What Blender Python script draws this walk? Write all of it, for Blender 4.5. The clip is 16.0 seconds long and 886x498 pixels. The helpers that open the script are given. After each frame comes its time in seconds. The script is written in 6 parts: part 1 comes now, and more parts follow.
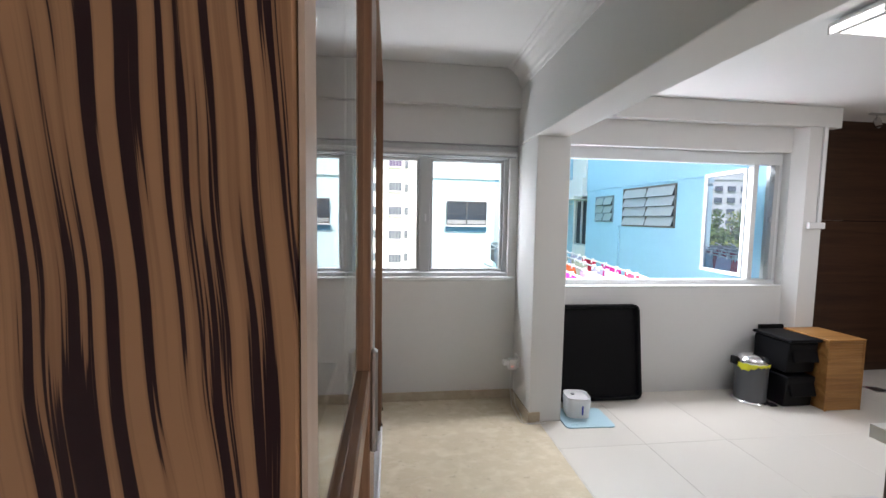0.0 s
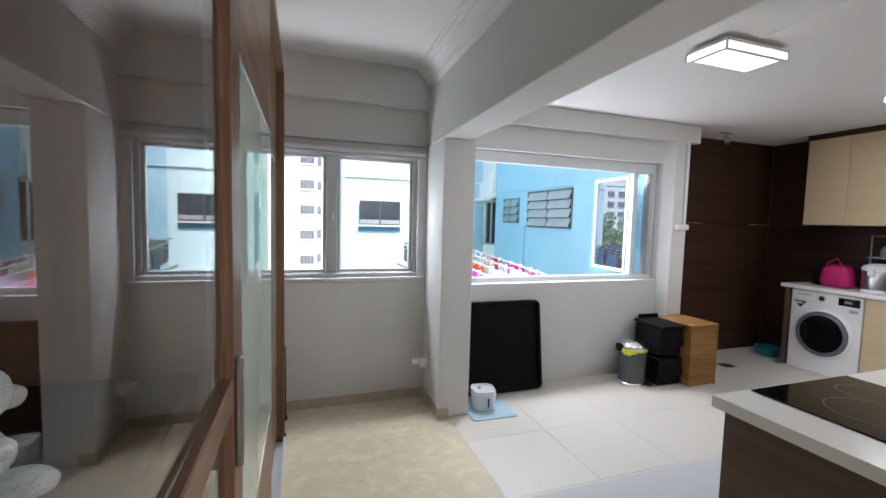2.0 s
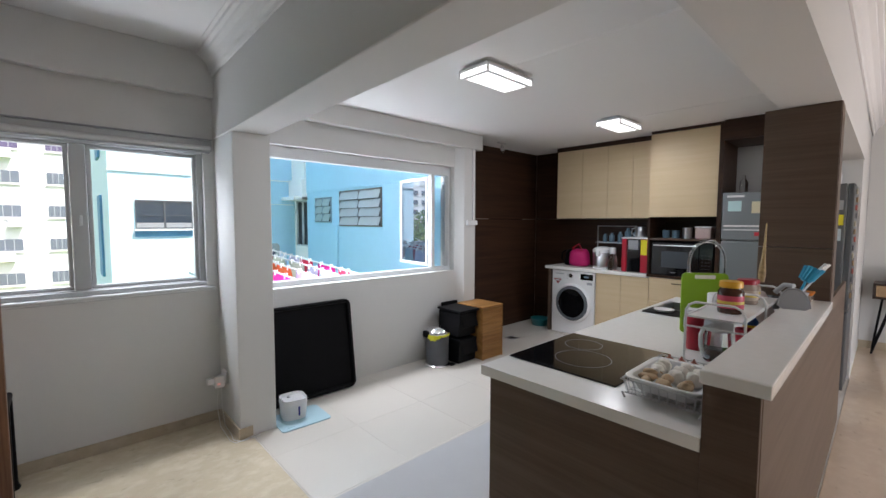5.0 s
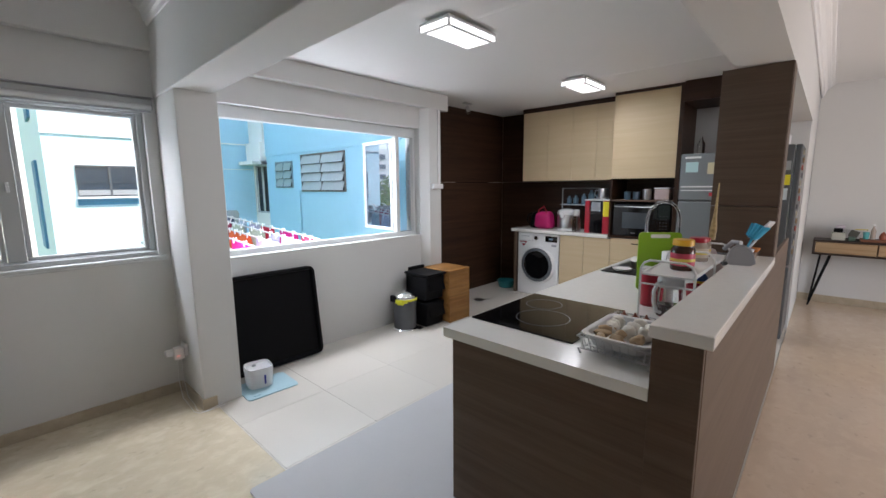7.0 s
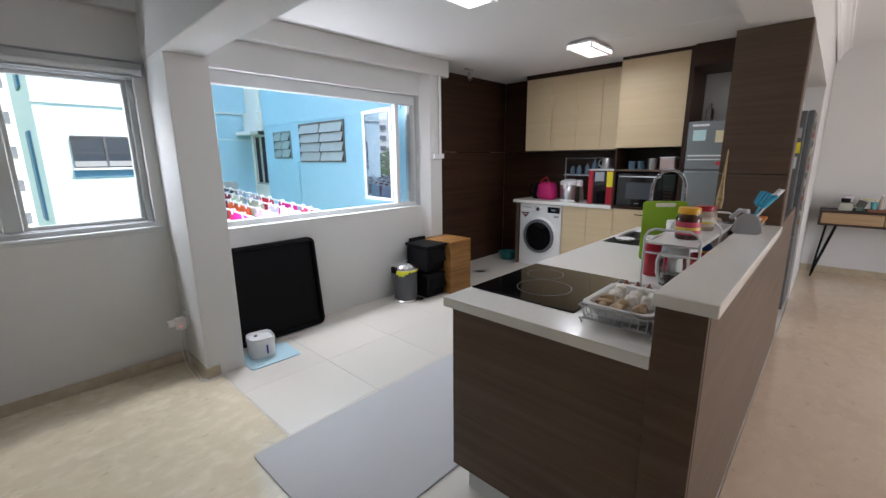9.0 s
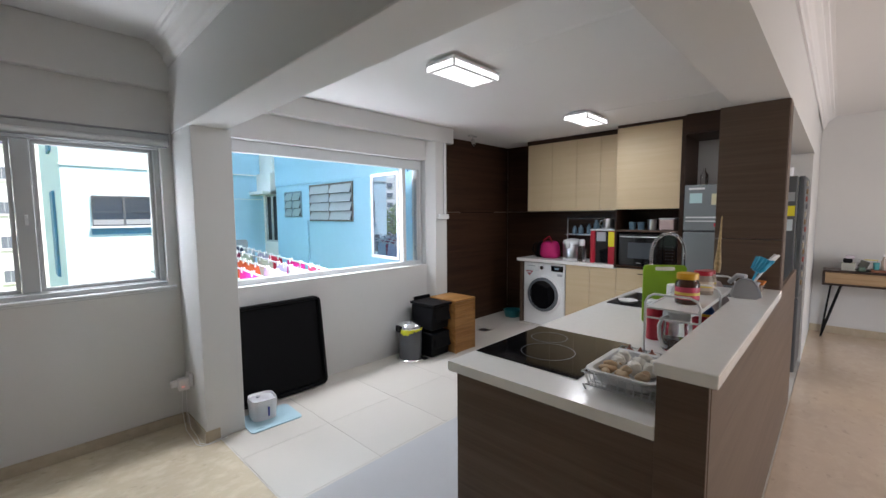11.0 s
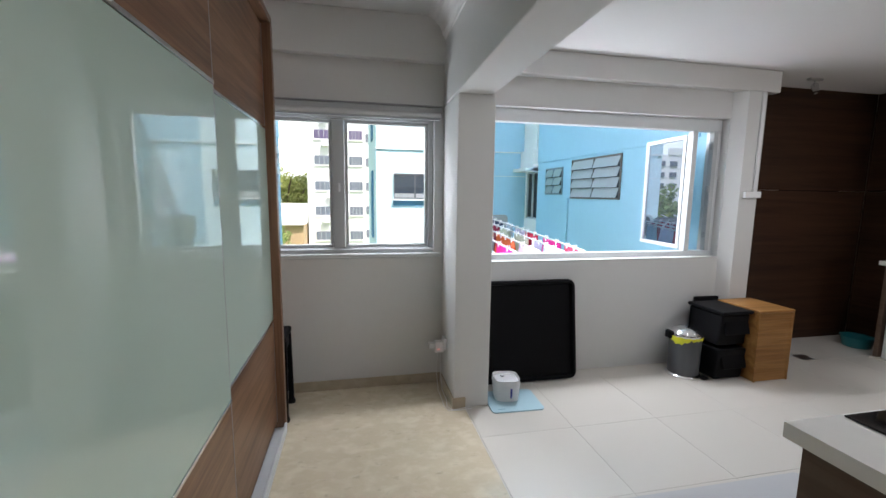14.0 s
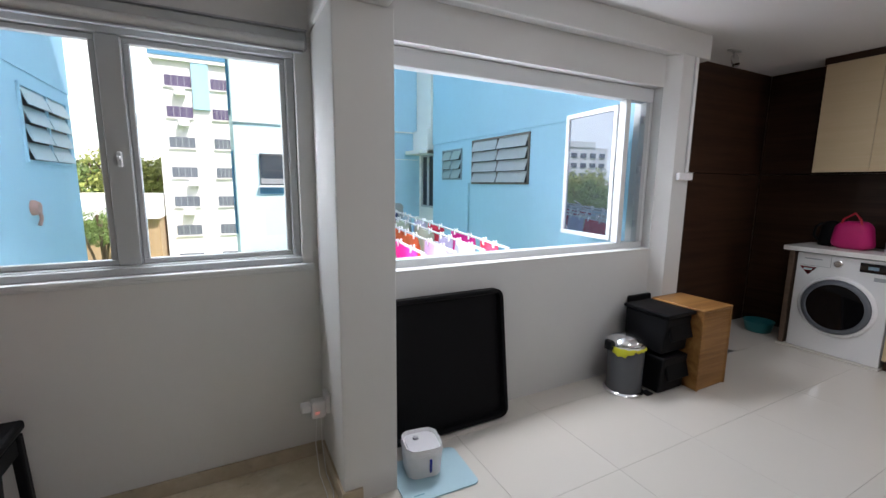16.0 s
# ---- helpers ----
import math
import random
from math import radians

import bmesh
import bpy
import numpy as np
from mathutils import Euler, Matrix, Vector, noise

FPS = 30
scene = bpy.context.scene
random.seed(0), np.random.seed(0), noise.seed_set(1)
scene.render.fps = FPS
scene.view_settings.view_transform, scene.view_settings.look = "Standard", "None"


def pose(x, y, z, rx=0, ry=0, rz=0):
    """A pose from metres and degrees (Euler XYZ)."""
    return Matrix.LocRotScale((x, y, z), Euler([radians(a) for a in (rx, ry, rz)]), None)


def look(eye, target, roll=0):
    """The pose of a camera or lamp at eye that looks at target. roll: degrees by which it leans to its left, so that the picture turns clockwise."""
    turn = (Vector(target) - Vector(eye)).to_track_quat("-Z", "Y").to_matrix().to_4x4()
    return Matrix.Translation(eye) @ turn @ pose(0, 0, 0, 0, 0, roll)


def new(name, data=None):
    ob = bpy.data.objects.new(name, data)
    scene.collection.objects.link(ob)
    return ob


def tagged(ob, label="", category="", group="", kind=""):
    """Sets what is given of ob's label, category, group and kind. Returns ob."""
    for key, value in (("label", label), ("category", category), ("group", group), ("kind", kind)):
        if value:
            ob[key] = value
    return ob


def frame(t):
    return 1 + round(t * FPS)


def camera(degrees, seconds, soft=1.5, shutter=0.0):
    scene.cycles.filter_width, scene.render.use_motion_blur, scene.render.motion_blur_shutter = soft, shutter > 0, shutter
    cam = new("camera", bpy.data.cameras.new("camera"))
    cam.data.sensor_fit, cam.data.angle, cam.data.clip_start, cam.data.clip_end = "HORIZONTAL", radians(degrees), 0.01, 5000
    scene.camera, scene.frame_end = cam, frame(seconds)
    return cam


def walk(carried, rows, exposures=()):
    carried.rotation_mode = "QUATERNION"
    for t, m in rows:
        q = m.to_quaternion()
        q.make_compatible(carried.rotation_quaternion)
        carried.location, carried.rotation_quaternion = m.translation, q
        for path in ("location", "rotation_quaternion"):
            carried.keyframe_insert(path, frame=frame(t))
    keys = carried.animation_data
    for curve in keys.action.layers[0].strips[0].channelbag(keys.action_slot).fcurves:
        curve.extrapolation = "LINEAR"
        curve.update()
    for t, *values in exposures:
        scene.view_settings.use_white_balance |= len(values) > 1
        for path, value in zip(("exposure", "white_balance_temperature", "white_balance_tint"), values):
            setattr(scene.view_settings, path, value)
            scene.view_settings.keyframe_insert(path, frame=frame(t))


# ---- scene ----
cam = camera(93.8, 16.0)
PATH = [
    (0, (-1.098, -2.849, 1.487), (-0.848, -0.87, 1.339), 1.0),
    (0.5, (-1.091, -2.85, 1.487), (-0.779, -0.879, 1.342), 1.0),
    (1, (-1.08, -2.846, 1.487), (-0.678, -0.892, 1.342), 1.2),
    (1.5, (-1.064, -2.852, 1.487), (-0.554, -0.924, 1.344), 1.4),
    (2, (-1.04, -2.861, 1.487), (-0.401, -0.971, 1.348), 1.5),
    (2.5, (-1.023, -2.863, 1.486), (-0.24, -1.028, 1.353), 1.6),
    (3, (-1.014, -2.874, 1.501), (-0.084, -1.108, 1.37), 1.5),
    (3.5, (-0.986, -2.898, 1.502), (0.079, -1.21, 1.381), 1.4),
    (4, (-0.969, -2.914, 1.509), (0.229, -1.317, 1.394), 1.2),
    (4.5, (-0.954, -2.94, 1.496), (0.354, -1.43, 1.393), 0.9),
    (7, (-0.894, -2.953, 1.479), (0.556, -1.609, 1.18), -0.4),
    (7.5, (-0.878, -2.946, 1.466), (0.556, -1.609, 1.07), -0.7),
    (8, (-0.864, -2.935, 1.45), (0.552, -1.607, 0.969), -0.7),
    (10.5, (-0.89, -2.958, 1.495), (0.558, -1.598, 1.265), -0.4),
    (11, (-0.905, -2.973, 1.507), (0.536, -1.597, 1.34), -0.4),
    (11.5, (-0.903, -2.979, 1.506), (0.487, -1.548, 1.363), -0.4),
    (12, (-0.873, -2.963, 1.498), (0.39, -1.42, 1.341), -0.3),
    (12.5, (-0.8, -2.934, 1.482), (0.257, -1.246, 1.296), 0.0),
    (13, (-0.756, -2.91, 1.462), (0.046, -1.091, 1.243), 0.3),
    (13.5, (-0.73, -2.821, 1.454), (-0.167, -0.918, 1.21), 0.5),
    (14, (-0.715, -2.597, 1.45), (-0.306, -0.656, 1.189), 0.7),
    (14.5, (-0.683, -2.388, 1.444), (-0.338, -0.437, 1.167), 0.6),
    (15, (-0.612, -2.136, 1.426), (-0.194, -0.202, 1.136), 0.5),
    (15.5, (-0.532, -1.895, 1.402), (0.074, -0.014, 1.095), 0.5),
    (16, (-0.45, -1.631, 1.406), (0.454, 0.126, 1.096), 0.6),
]
walk(cam, [(t, look(eye, target, roll)) for t, eye, target, roll in PATH], [(0, 1.5, 6380, 15), (2, 1.36, 6220, 14), (4, 1.27, 6220, 14), (12, 1.27, 6240, 14), (14, 1.12, 6240, 13), (15, 0.97, 6240, 13), (16, 0.94, 6280, 15)])

# ---- world, sun, large lights ----
world = bpy.data.worlds.new("sky")
scene.world = world
world.use_nodes = True
wn = world.node_tree
sky = wn.nodes.new("ShaderNodeTexSky")
sky.sky_type, sky.sun_disc = "NISHITA", False
SUN_ELEVATION, SUN_AZIMUTH = 58.0, 150.0
sky.sun_elevation, sky.sun_rotation = radians(SUN_ELEVATION), radians(SUN_AZIMUTH)
sky.air_density, sky.dust_density = 1.0, 4.5
wn.links.new(sky.outputs[0], wn.nodes["Background"].inputs[0])
wn.nodes["Background"].inputs[1].default_value = 0.15

sun = new("sun", bpy.data.lights.new("sun", "SUN"))
sun.data.energy, sun.data.angle, sun.data.color = 3.6, radians(0.5), (1.0, 0.96, 0.9)
az, el = radians(SUN_AZIMUTH), radians(SUN_ELEVATION)
SUN_WAY = Vector((math.sin(az) * math.cos(el), math.cos(az) * math.cos(el), math.sin(el)))
sun.matrix_world = look(SUN_WAY * 60, (0, 0, 0))


def area_light(name, m, sx, sy, watts, color=(1, 1, 1)):
    d = bpy.data.lights.new(name, "AREA")
    d.shape, d.size, d.size_y, d.energy, d.color = "RECTANGLE", sx, sy, watts, color
    ob = new(name, d)
    ob.matrix_world = m
    return ob


# added daylight lamps at the windows, the living room one unseen, and the two ceiling lamps
area_light("window_fill", look((3.1, -6.58, 1.35), (4.4, 0, 0.9)), 2.2, 1.9, 30, (1.0, 0.965, 0.94))
area_light("window_fill", look((0.85, 0.74, 2.29), (1.5, -1.4, 0.5)), 1.25, 0.5, 40, (0.95, 0.975, 1.0))
# fill lamp under the kitchen sill, added to brighten the ceiling
area_light("window_fill", look((1.0, 0.9, 0.72), (1.0, -1.2, 2.3)), 1.2, 0.3, 13, (0.93, 0.97, 1.0))
area_light("window_fill", look((-0.6, 0.76, 2.31), (-1.0, -1.0, 0.5)), 0.9, 0.5, 31, (0.95, 0.975, 1.0))
# fill lamp under the dressing area sill, also added to lift its ceiling
area_light("window_fill", look((-0.72, 0.9, 0.72), (-0.72, -1.0, 2.1)), 1.2, 0.4, 10, (0.95, 0.98, 1.0))
LAMPS = [(1.27, -1.1), (3.19, -1.07)]
for lx, ly in LAMPS:
    area_light("ceiling_lamp_glow", look((lx, ly, 2.418), (lx, ly, 0)), 0.36, 0.18, 4.2, (0.95, 0.98, 1.0))


# ---- materials ----
def material(name, color, rough=0.5, metal=0.0, vary=0.0, scale=4.0, bump=0.0, bump_scale=60.0, spec=0.5, stretch=(1, 1, 1), rand=0.0, fine=0.0):
    m = bpy.data.materials.new(name)
    m.use_nodes = True
    t = m.node_tree
    n, l = t.nodes, t.links
    b = n["Principled BSDF"]
    b.inputs["Roughness"].default_value = rough
    b.inputs["Metallic"].default_value = metal
    b.inputs["Specular IOR Level"].default_value = spec
    b.inputs["Base Color"].default_value = (*color, 1)
    co = n.new("ShaderNodeTexCoord")
    mp = n.new("ShaderNodeMapping")
    mp.inputs["Scale"].default_value = stretch
    l.new(co.outputs["Object"], mp.inputs[0])
    if vary or rand or fine:  # colour and gloss vary
        no = n.new("ShaderNodeTexNoise")
        no.inputs["Scale"].default_value, no.inputs["Detail"].default_value = scale, 5
        l.new(mp.outputs[0], no.inputs["Vector"])
        nf = n.new("ShaderNodeTexNoise")
        nf.inputs["Scale"].default_value, nf.inputs["Detail"].default_value = scale * 14, 3
        l.new(mp.outputs[0], nf.inputs["Vector"])
        a = n.new("ShaderNodeMath")
        a.operation = "MULTIPLY_ADD"
        a.inputs[1].default_value = 2 * vary
        a.inputs[2].default_value = 1 - vary
        l.new(no.outputs[0], a.inputs[0])
        f = n.new("ShaderNodeMath")
        f.operation = "MULTIPLY_ADD"
        f.inputs[1].default_value = 2 * (fine or vary * 0.5)
        l.new(nf.outputs[0], f.inputs[0])
        s = n.new("ShaderNodeMath")
        s.operation = "SUBTRACT"
        s.inputs[1].default_value = (fine or vary * 0.5)
        l.new(a.outputs[0], s.inputs[0])
        l.new(s.outputs[0], f.inputs[2])
        last = f
        if rand:
            oi = n.new("ShaderNodeObjectInfo")
            r = n.new("ShaderNodeMath")
            r.operation = "MULTIPLY_ADD"
            r.inputs[1].default_value, r.inputs[2].default_value = 2 * rand, -rand
            l.new(oi.outputs["Random"], r.inputs[0])
            ad = n.new("ShaderNodeMath")
            l.new(last.outputs[0], ad.inputs[0])
            l.new(r.outputs[0], ad.inputs[1])
            last = ad
        mul = n.new("ShaderNodeVectorMath")
        mul.operation = "SCALE"
        mul.inputs[0].default_value = color
        l.new(last.outputs[0], mul.inputs["Scale"])
        l.new(mul.outputs[0], b.inputs["Base Color"])
        rr = n.new("ShaderNodeMath")
        rr.operation = "MULTIPLY_ADD"
        rr.inputs[1].default_value, rr.inputs[2].default_value = 0.1, rough - 0.05
        rr.use_clamp = True
        l.new(no.outputs[0], rr.inputs[0])
        if vary:
            l.new(rr.outputs[0], b.inputs["Roughness"])
    if bump:
        nb = n.new("ShaderNodeTexNoise")
        nb.inputs["Scale"].default_value, nb.inputs["Detail"].default_value = bump_scale, 4
        l.new(mp.outputs[0], nb.inputs["Vector"])
        bu = n.new("ShaderNodeBump")
        bu.inputs["Strength"].default_value, bu.inputs["Distance"].default_value = bump, 0.004
        l.new(nb.outputs[0], bu.inputs["Height"])
        l.new(bu.outputs[0], b.inputs["Normal"])
    return m


def wood_material(name, dark, light, axis, rough=0.45, grain=1.0, zebra=False, rand=0.0):
    """Wood grain that runs along the given axis (0 x, 1 y, 2 z)."""
    m = bpy.data.materials.new(name)
    m.use_nodes = True
    t = m.node_tree
    n, l = t.nodes, t.links
    b = n["Principled BSDF"]
    b.inputs["Roughness"].default_value = rough
    b.inputs["Specular IOR Level"].default_value = 0.25
    co = n.new("ShaderNodeTexCoord")
    mp = n.new("ShaderNodeMapping")
    sc = [14 * grain] * 3
    sc[axis] = 0.55 * grain
    mp.inputs["Scale"].default_value = sc
    l.new(co.outputs["Object"], mp.inputs[0])
    n1 = n.new("ShaderNodeTexNoise")
    n1.inputs["Scale"].default_value, n1.inputs["Detail"].default_value, n1.inputs["Distortion"].default_value = 1.0, 6, 0.6
    l.new(mp.outputs[0], n1.inputs["Vector"])
    n2 = n.new("ShaderNodeTexNoise")
    n2.inputs["Scale"].default_value, n2.inputs["Detail"].default_value = 7.0, 4
    l.new(mp.outputs[0], n2.inputs["Vector"])
    mix = n.new("ShaderNodeMath")
    mix.operation = "MULTIPLY_ADD"
    mix.inputs[1].default_value = 0.45
    l.new(n2.outputs[0], mix.inputs[0])
    l.new(n1.outputs[0], mix.inputs[2])
    ramp = n.new("ShaderNodeValToRGB")
    ramp.color_ramp.elements[0].position, ramp.color_ramp.elements[1].position = 0.5, 0.95
    ramp.color_ramp.elements[0].color, ramp.color_ramp.elements[1].color = (*dark, 1), (*light, 1)
    l.new(mix.outputs[0], ramp.inputs[0])
    if zebra:  # irregular wavy stripes about a centimetre apart
        mp.inputs["Scale"].default_value = [9.0, 9.0, 5.0]
        n1.inputs["Scale"].default_value, n1.inputs["Detail"].default_value, n1.inputs["Distortion"].default_value = 1.0, 2, 0.0
        sx = n.new("ShaderNodeSeparateXYZ")
        l.new(co.outputs["Object"], sx.inputs[0])
        u = n.new("ShaderNodeMath")
        u.operation = "MULTIPLY_ADD"
        u.inputs[1].default_value = 0.045
        l.new(n1.outputs[0], u.inputs[0])
        lean = n.new("ShaderNodeMath")
        lean.operation = "MULTIPLY_ADD"
        lean.inputs[1].default_value = 0.12
        l.new(sx.outputs["Z"], lean.inputs[0])
        l.new(sx.outputs["X"], lean.inputs[2])
        l.new(lean.outputs[0], u.inputs[2])
        total = None
        for k, (fx, fz, w) in enumerate(((210.0, 4.0, 1.0), (560.0, 6.0, 0.45), (1900.0, 30.0, 0.2))):
            cx = n.new("ShaderNodeCombineXYZ")
            for src, f, dst in ((u.outputs[0], fx, "X"), (sx.outputs["Z"], fz, "Z")):
                q = n.new("ShaderNodeMath")
                q.operation = "MULTIPLY"
                q.inputs[1].default_value = f
                l.new(src, q.inputs[0])
                l.new(q.outputs[0], cx.inputs[dst])
            cx.inputs["Y"].default_value = 3.7 * k
            nn = n.new("ShaderNodeTexNoise")
            nn.inputs["Scale"].default_value, nn.inputs["Detail"].default_value = 1.0, 0.5
            l.new(cx.outputs[0], nn.inputs["Vector"])
            q = n.new("ShaderNodeMath")
            q.operation = "MULTIPLY_ADD"
            q.inputs[1].default_value = w
            l.new(nn.outputs[0], q.inputs[0])
            if total:
                l.new(total.outputs[0], q.inputs[2])
            else:
                q.inputs[2].default_value = -0.295
            total = q
        l.new(total.outputs[0], ramp.inputs[0])
        e = ramp.color_ramp.elements
        e[0].position, e[1].position = 0.455, 0.63
        mid = e.new(0.482)
        mid.color = (light[0] * 0.72, light[1] * 0.7, light[2] * 0.7, 1)
    out = ramp.outputs[0]
    if rand:
        oi = n.new("ShaderNodeObjectInfo")
        r = n.new("ShaderNodeMath")
        r.operation = "MULTIPLY_ADD"
        r.inputs[1].default_value, r.inputs[2].default_value = 2 * rand, 1 - rand
        l.new(oi.outputs["Random"], r.inputs[0])
        mul = n.new("ShaderNodeVectorMath")
        mul.operation = "SCALE"
        l.new(out, mul.inputs[0])
        l.new(r.outputs[0], mul.inputs["Scale"])
        out = mul.outputs[0]
    l.new(out, b.inputs["Base Color"])
    bu = n.new("ShaderNodeBump")
    bu.inputs["Strength"].default_value, bu.inputs["Distance"].default_value = 0.15, 0.002
    l.new(n2.outputs[0], bu.inputs["Height"])
    l.new(bu.outputs[0], b.inputs["Normal"])
    return m


def marble_material(name, base, fleck, rough):
    """Beige marble with pale drifting flecks, soft clouds and sparse dark specks."""
    m = material(name, base, rough, vary=0.1, scale=3.0)
    t = m.node_tree
    n, l = t.nodes, t.links
    b = n["Principled BSDF"]
    co = n.new("ShaderNodeTexCoord")
    mp = n.new("ShaderNodeMapping")
    mp.inputs["Rotation"].default_value = (0, 0, radians(20))
    mp.inputs["Scale"].default_value = (1.0, 1.45, 1.2)
    l.new(co.outputs["Object"], mp.inputs[0])
    col = None
    for sc, det, lo, hi, c, amount in ((1.7, 4, 0.4, 0.7, [v * 0.9 for v in base], 0.8), (9.0, 7, 0.47, 0.69, fleck, 0.75), (26.0, 3, 0.56, 0.8, fleck, 0.5), (14.0, 3, 0.63, 0.74, [v * 0.6 for v in base], 0.45), (5.0, 5, 0.52, 0.7, [v * 0.86 for v in base], 0.4)):
        no = n.new("ShaderNodeTexNoise")
        no.inputs["Scale"].default_value, no.inputs["Detail"].default_value, no.inputs["Distortion"].default_value = sc, det, 0.3
        l.new(mp.outputs[0], no.inputs["Vector"])
        mr = n.new("ShaderNodeMapRange")
        mr.inputs["From Min"].default_value, mr.inputs["From Max"].default_value, mr.inputs["To Max"].default_value = lo, hi, amount
        l.new(no.outputs[0], mr.inputs["Value"])
        mx = n.new("ShaderNodeMix")
        mx.data_type = "RGBA"
        mx.inputs[6].default_value, mx.inputs[7].default_value = (*base, 1), (*c, 1)
        l.new(mr.outputs[0], mx.inputs[0])
        if col:
            l.new(col, mx.inputs[6])
        col = mx.outputs[2]
    l.new(col, b.inputs["Base Color"])
    return m


def glass_material(name, color=(1, 1, 1), rough=0.0):
    m = bpy.data.materials.new(name)
    m.use_nodes = True
    b = m.node_tree.nodes["Principled BSDF"]
    b.inputs["Base Color"].default_value = (*color, 1)
    b.inputs["Roughness"].default_value = rough
    b.inputs["Transmission Weight"].default_value = 1.0
    b.inputs["IOR"].default_value = 1.45
    return m


def emission_material(name, color, strength):
    m = bpy.data.materials.new(name)
    m.use_nodes = True
    b = m.node_tree.nodes["Principled BSDF"]
    b.inputs["Base Color"].default_value = (0.8, 0.8, 0.8, 1)
    b.inputs["Emission Color"].default_value = (*color, 1)
    b.inputs["Emission Strength"].default_value = strength
    return m


WALL = material("white_wall_paint", (0.63, 0.63, 0.62), 0.75, vary=0.025, scale=1.6, bump=0.06, bump_scale=140)
CEIL = material("white_ceiling_paint", (0.74, 0.735, 0.73), 0.85, vary=0.02, scale=1.2, bump=0.05, bump_scale=120)
MARBLE = marble_material("beige_marble", (0.63, 0.545, 0.4), (0.73, 0.655, 0.515), 0.08)
MARBLE_LIVING = marble_material("pinkish_beige_marble", (0.6, 0.475, 0.36), (0.63, 0.51, 0.39), 0.12)
MARBLE_SKIRT = marble_material("beige_marble_skirting", (0.44, 0.37, 0.27), (0.5, 0.43, 0.33), 0.3)
TILE = material("light_grey_floor_tile", (0.62, 0.585, 0.53), 0.26, rand=0.012)
GROUT = material("grey_grout", (0.62, 0.585, 0.53), 0.9, vary=0.1, scale=20)
MAT_GREY = material("grey_kitchen_mat", (0.45, 0.45, 0.46), 0.75, vary=0.04, scale=6, bump=0.2, bump_scale=300)
DARKWOOD_Y = wood_material("dark_brown_laminate_along_y", (0.022, 0.0095, 0.005), (0.05, 0.0235, 0.0125), 1, 0.45, grain=1.4)
DARKWOOD_X = wood_material("dark_brown_laminate_along_x", (0.022, 0.0095, 0.005), (0.05, 0.0235, 0.0125), 0, 0.45, grain=1.4)
ISLAND_X = wood_material("grey_brown_laminate_along_x", (0.096, 0.064, 0.046), (0.142, 0.098, 0.072), 0, 0.45, grain=1.5)
ISLAND_Y = wood_material("grey_brown_laminate_along_y", (0.096, 0.064, 0.046), (0.142, 0.098, 0.072), 1, 0.45, grain=1.5)
CREAM_Y = wood_material("pale_ash_laminate_along_y", (0.57, 0.445, 0.275), (0.61, 0.485, 0.315), 1, 0.4, grain=1.6)
ZEBRA = wood_material("zebrano_laminate", (0.018, 0.0065, 0.0095), (0.31, 0.178, 0.1), 2, 0.38, zebra=True)
WALNUT_Y = wood_material("walnut_laminate_along_y", (0.12, 0.06, 0.034), (0.3, 0.17, 0.1), 1, 0.35, grain=1.3)
WALNUT_Z = wood_material("walnut_laminate_along_z", (0.1, 0.05, 0.03), (0.26, 0.145, 0.085), 2, 0.35, grain=1.3)
QUARTZ = material("white_quartz", (0.84, 0.83, 0.8), 0.2, vary=0.03, scale=30, fine=0.02)
BACKPAINT = material("pale_green_back_painted_glass", (0.52, 0.66, 0.59), 0.012, spec=1.0)
ALU = material("grey_painted_aluminium", (0.42, 0.44, 0.45), 0.4, metal=0.0, vary=0.03, scale=8)
ALU_LIGHT = material("light_aluminium_frame", (0.62, 0.64, 0.65), 0.4, vary=0.03, scale=8)
CHROME = material("polished_steel", (0.75, 0.75, 0.76), 0.18, metal=1.0, vary=0.02, scale=20)
STEEL = material("brushed_steel", (0.56, 0.57, 0.58), 0.32, metal=1.0, vary=0.04, scale=6, stretch=(1, 1, 20))
GLASS = glass_material("clear_glass")
BLACK_GLASS = material("black_ceramic_glass", (0.006, 0.006, 0.007), 0.05, spec=0.6)
BLACK = material("black_plastic", (0.005, 0.005, 0.006), 0.55, spec=0.12, vary=0.1, scale=8, bump=0.1, bump_scale=200)
WHITE_PL = material("white_plastic", (0.75, 0.75, 0.76), 0.3, vary=0.02, scale=10)
WHITE_MET = material("white_enamelled_metal", (0.78, 0.78, 0.78), 0.25, vary=0.02, scale=8)
GREY_PL = material("grey_plastic", (0.34, 0.35, 0.37), 0.4, vary=0.04, scale=8)
LAMP_GLOW = emission_material("lamp_diffuser", (1.0, 0.98, 0.95), 0.8)
BLUE_WALL = material("sky_blue_facade_paint", (0.34, 0.575, 0.73), 0.85, vary=0.05, scale=0.8, bump=0.1, bump_scale=60)
WHITE_FAC = material("white_facade_paint", (0.74, 0.74, 0.72), 0.85, vary=0.04, scale=0.4, bump=0.08, bump_scale=40)


# ---- mesh helpers ----
def add_box(bm, x0, x1, y0, y1, z0, z1, bevel=0.0, seg=1):
    made = bmesh.ops.create_cube(bm, size=1.0, matrix=Matrix.LocRotScale(
        ((x0 + x1) / 2, (y0 + y1) / 2, (z0 + z1) / 2), None, (abs(x1 - x0), abs(y1 - y0), abs(z1 - z0))))
    if bevel:
        edges = list({e for v in made["verts"] for e in v.link_edges})
        bmesh.ops.bevel(bm, geom=edges, offset=bevel, segments=seg, affect="EDGES", profile=0.5)
    return bm


def boxes(*args, bevel=0.0, seg=1):
    bm = bmesh.new()
    for a in args:
        add_box(bm, *a, bevel=bevel, seg=seg)
    return bm


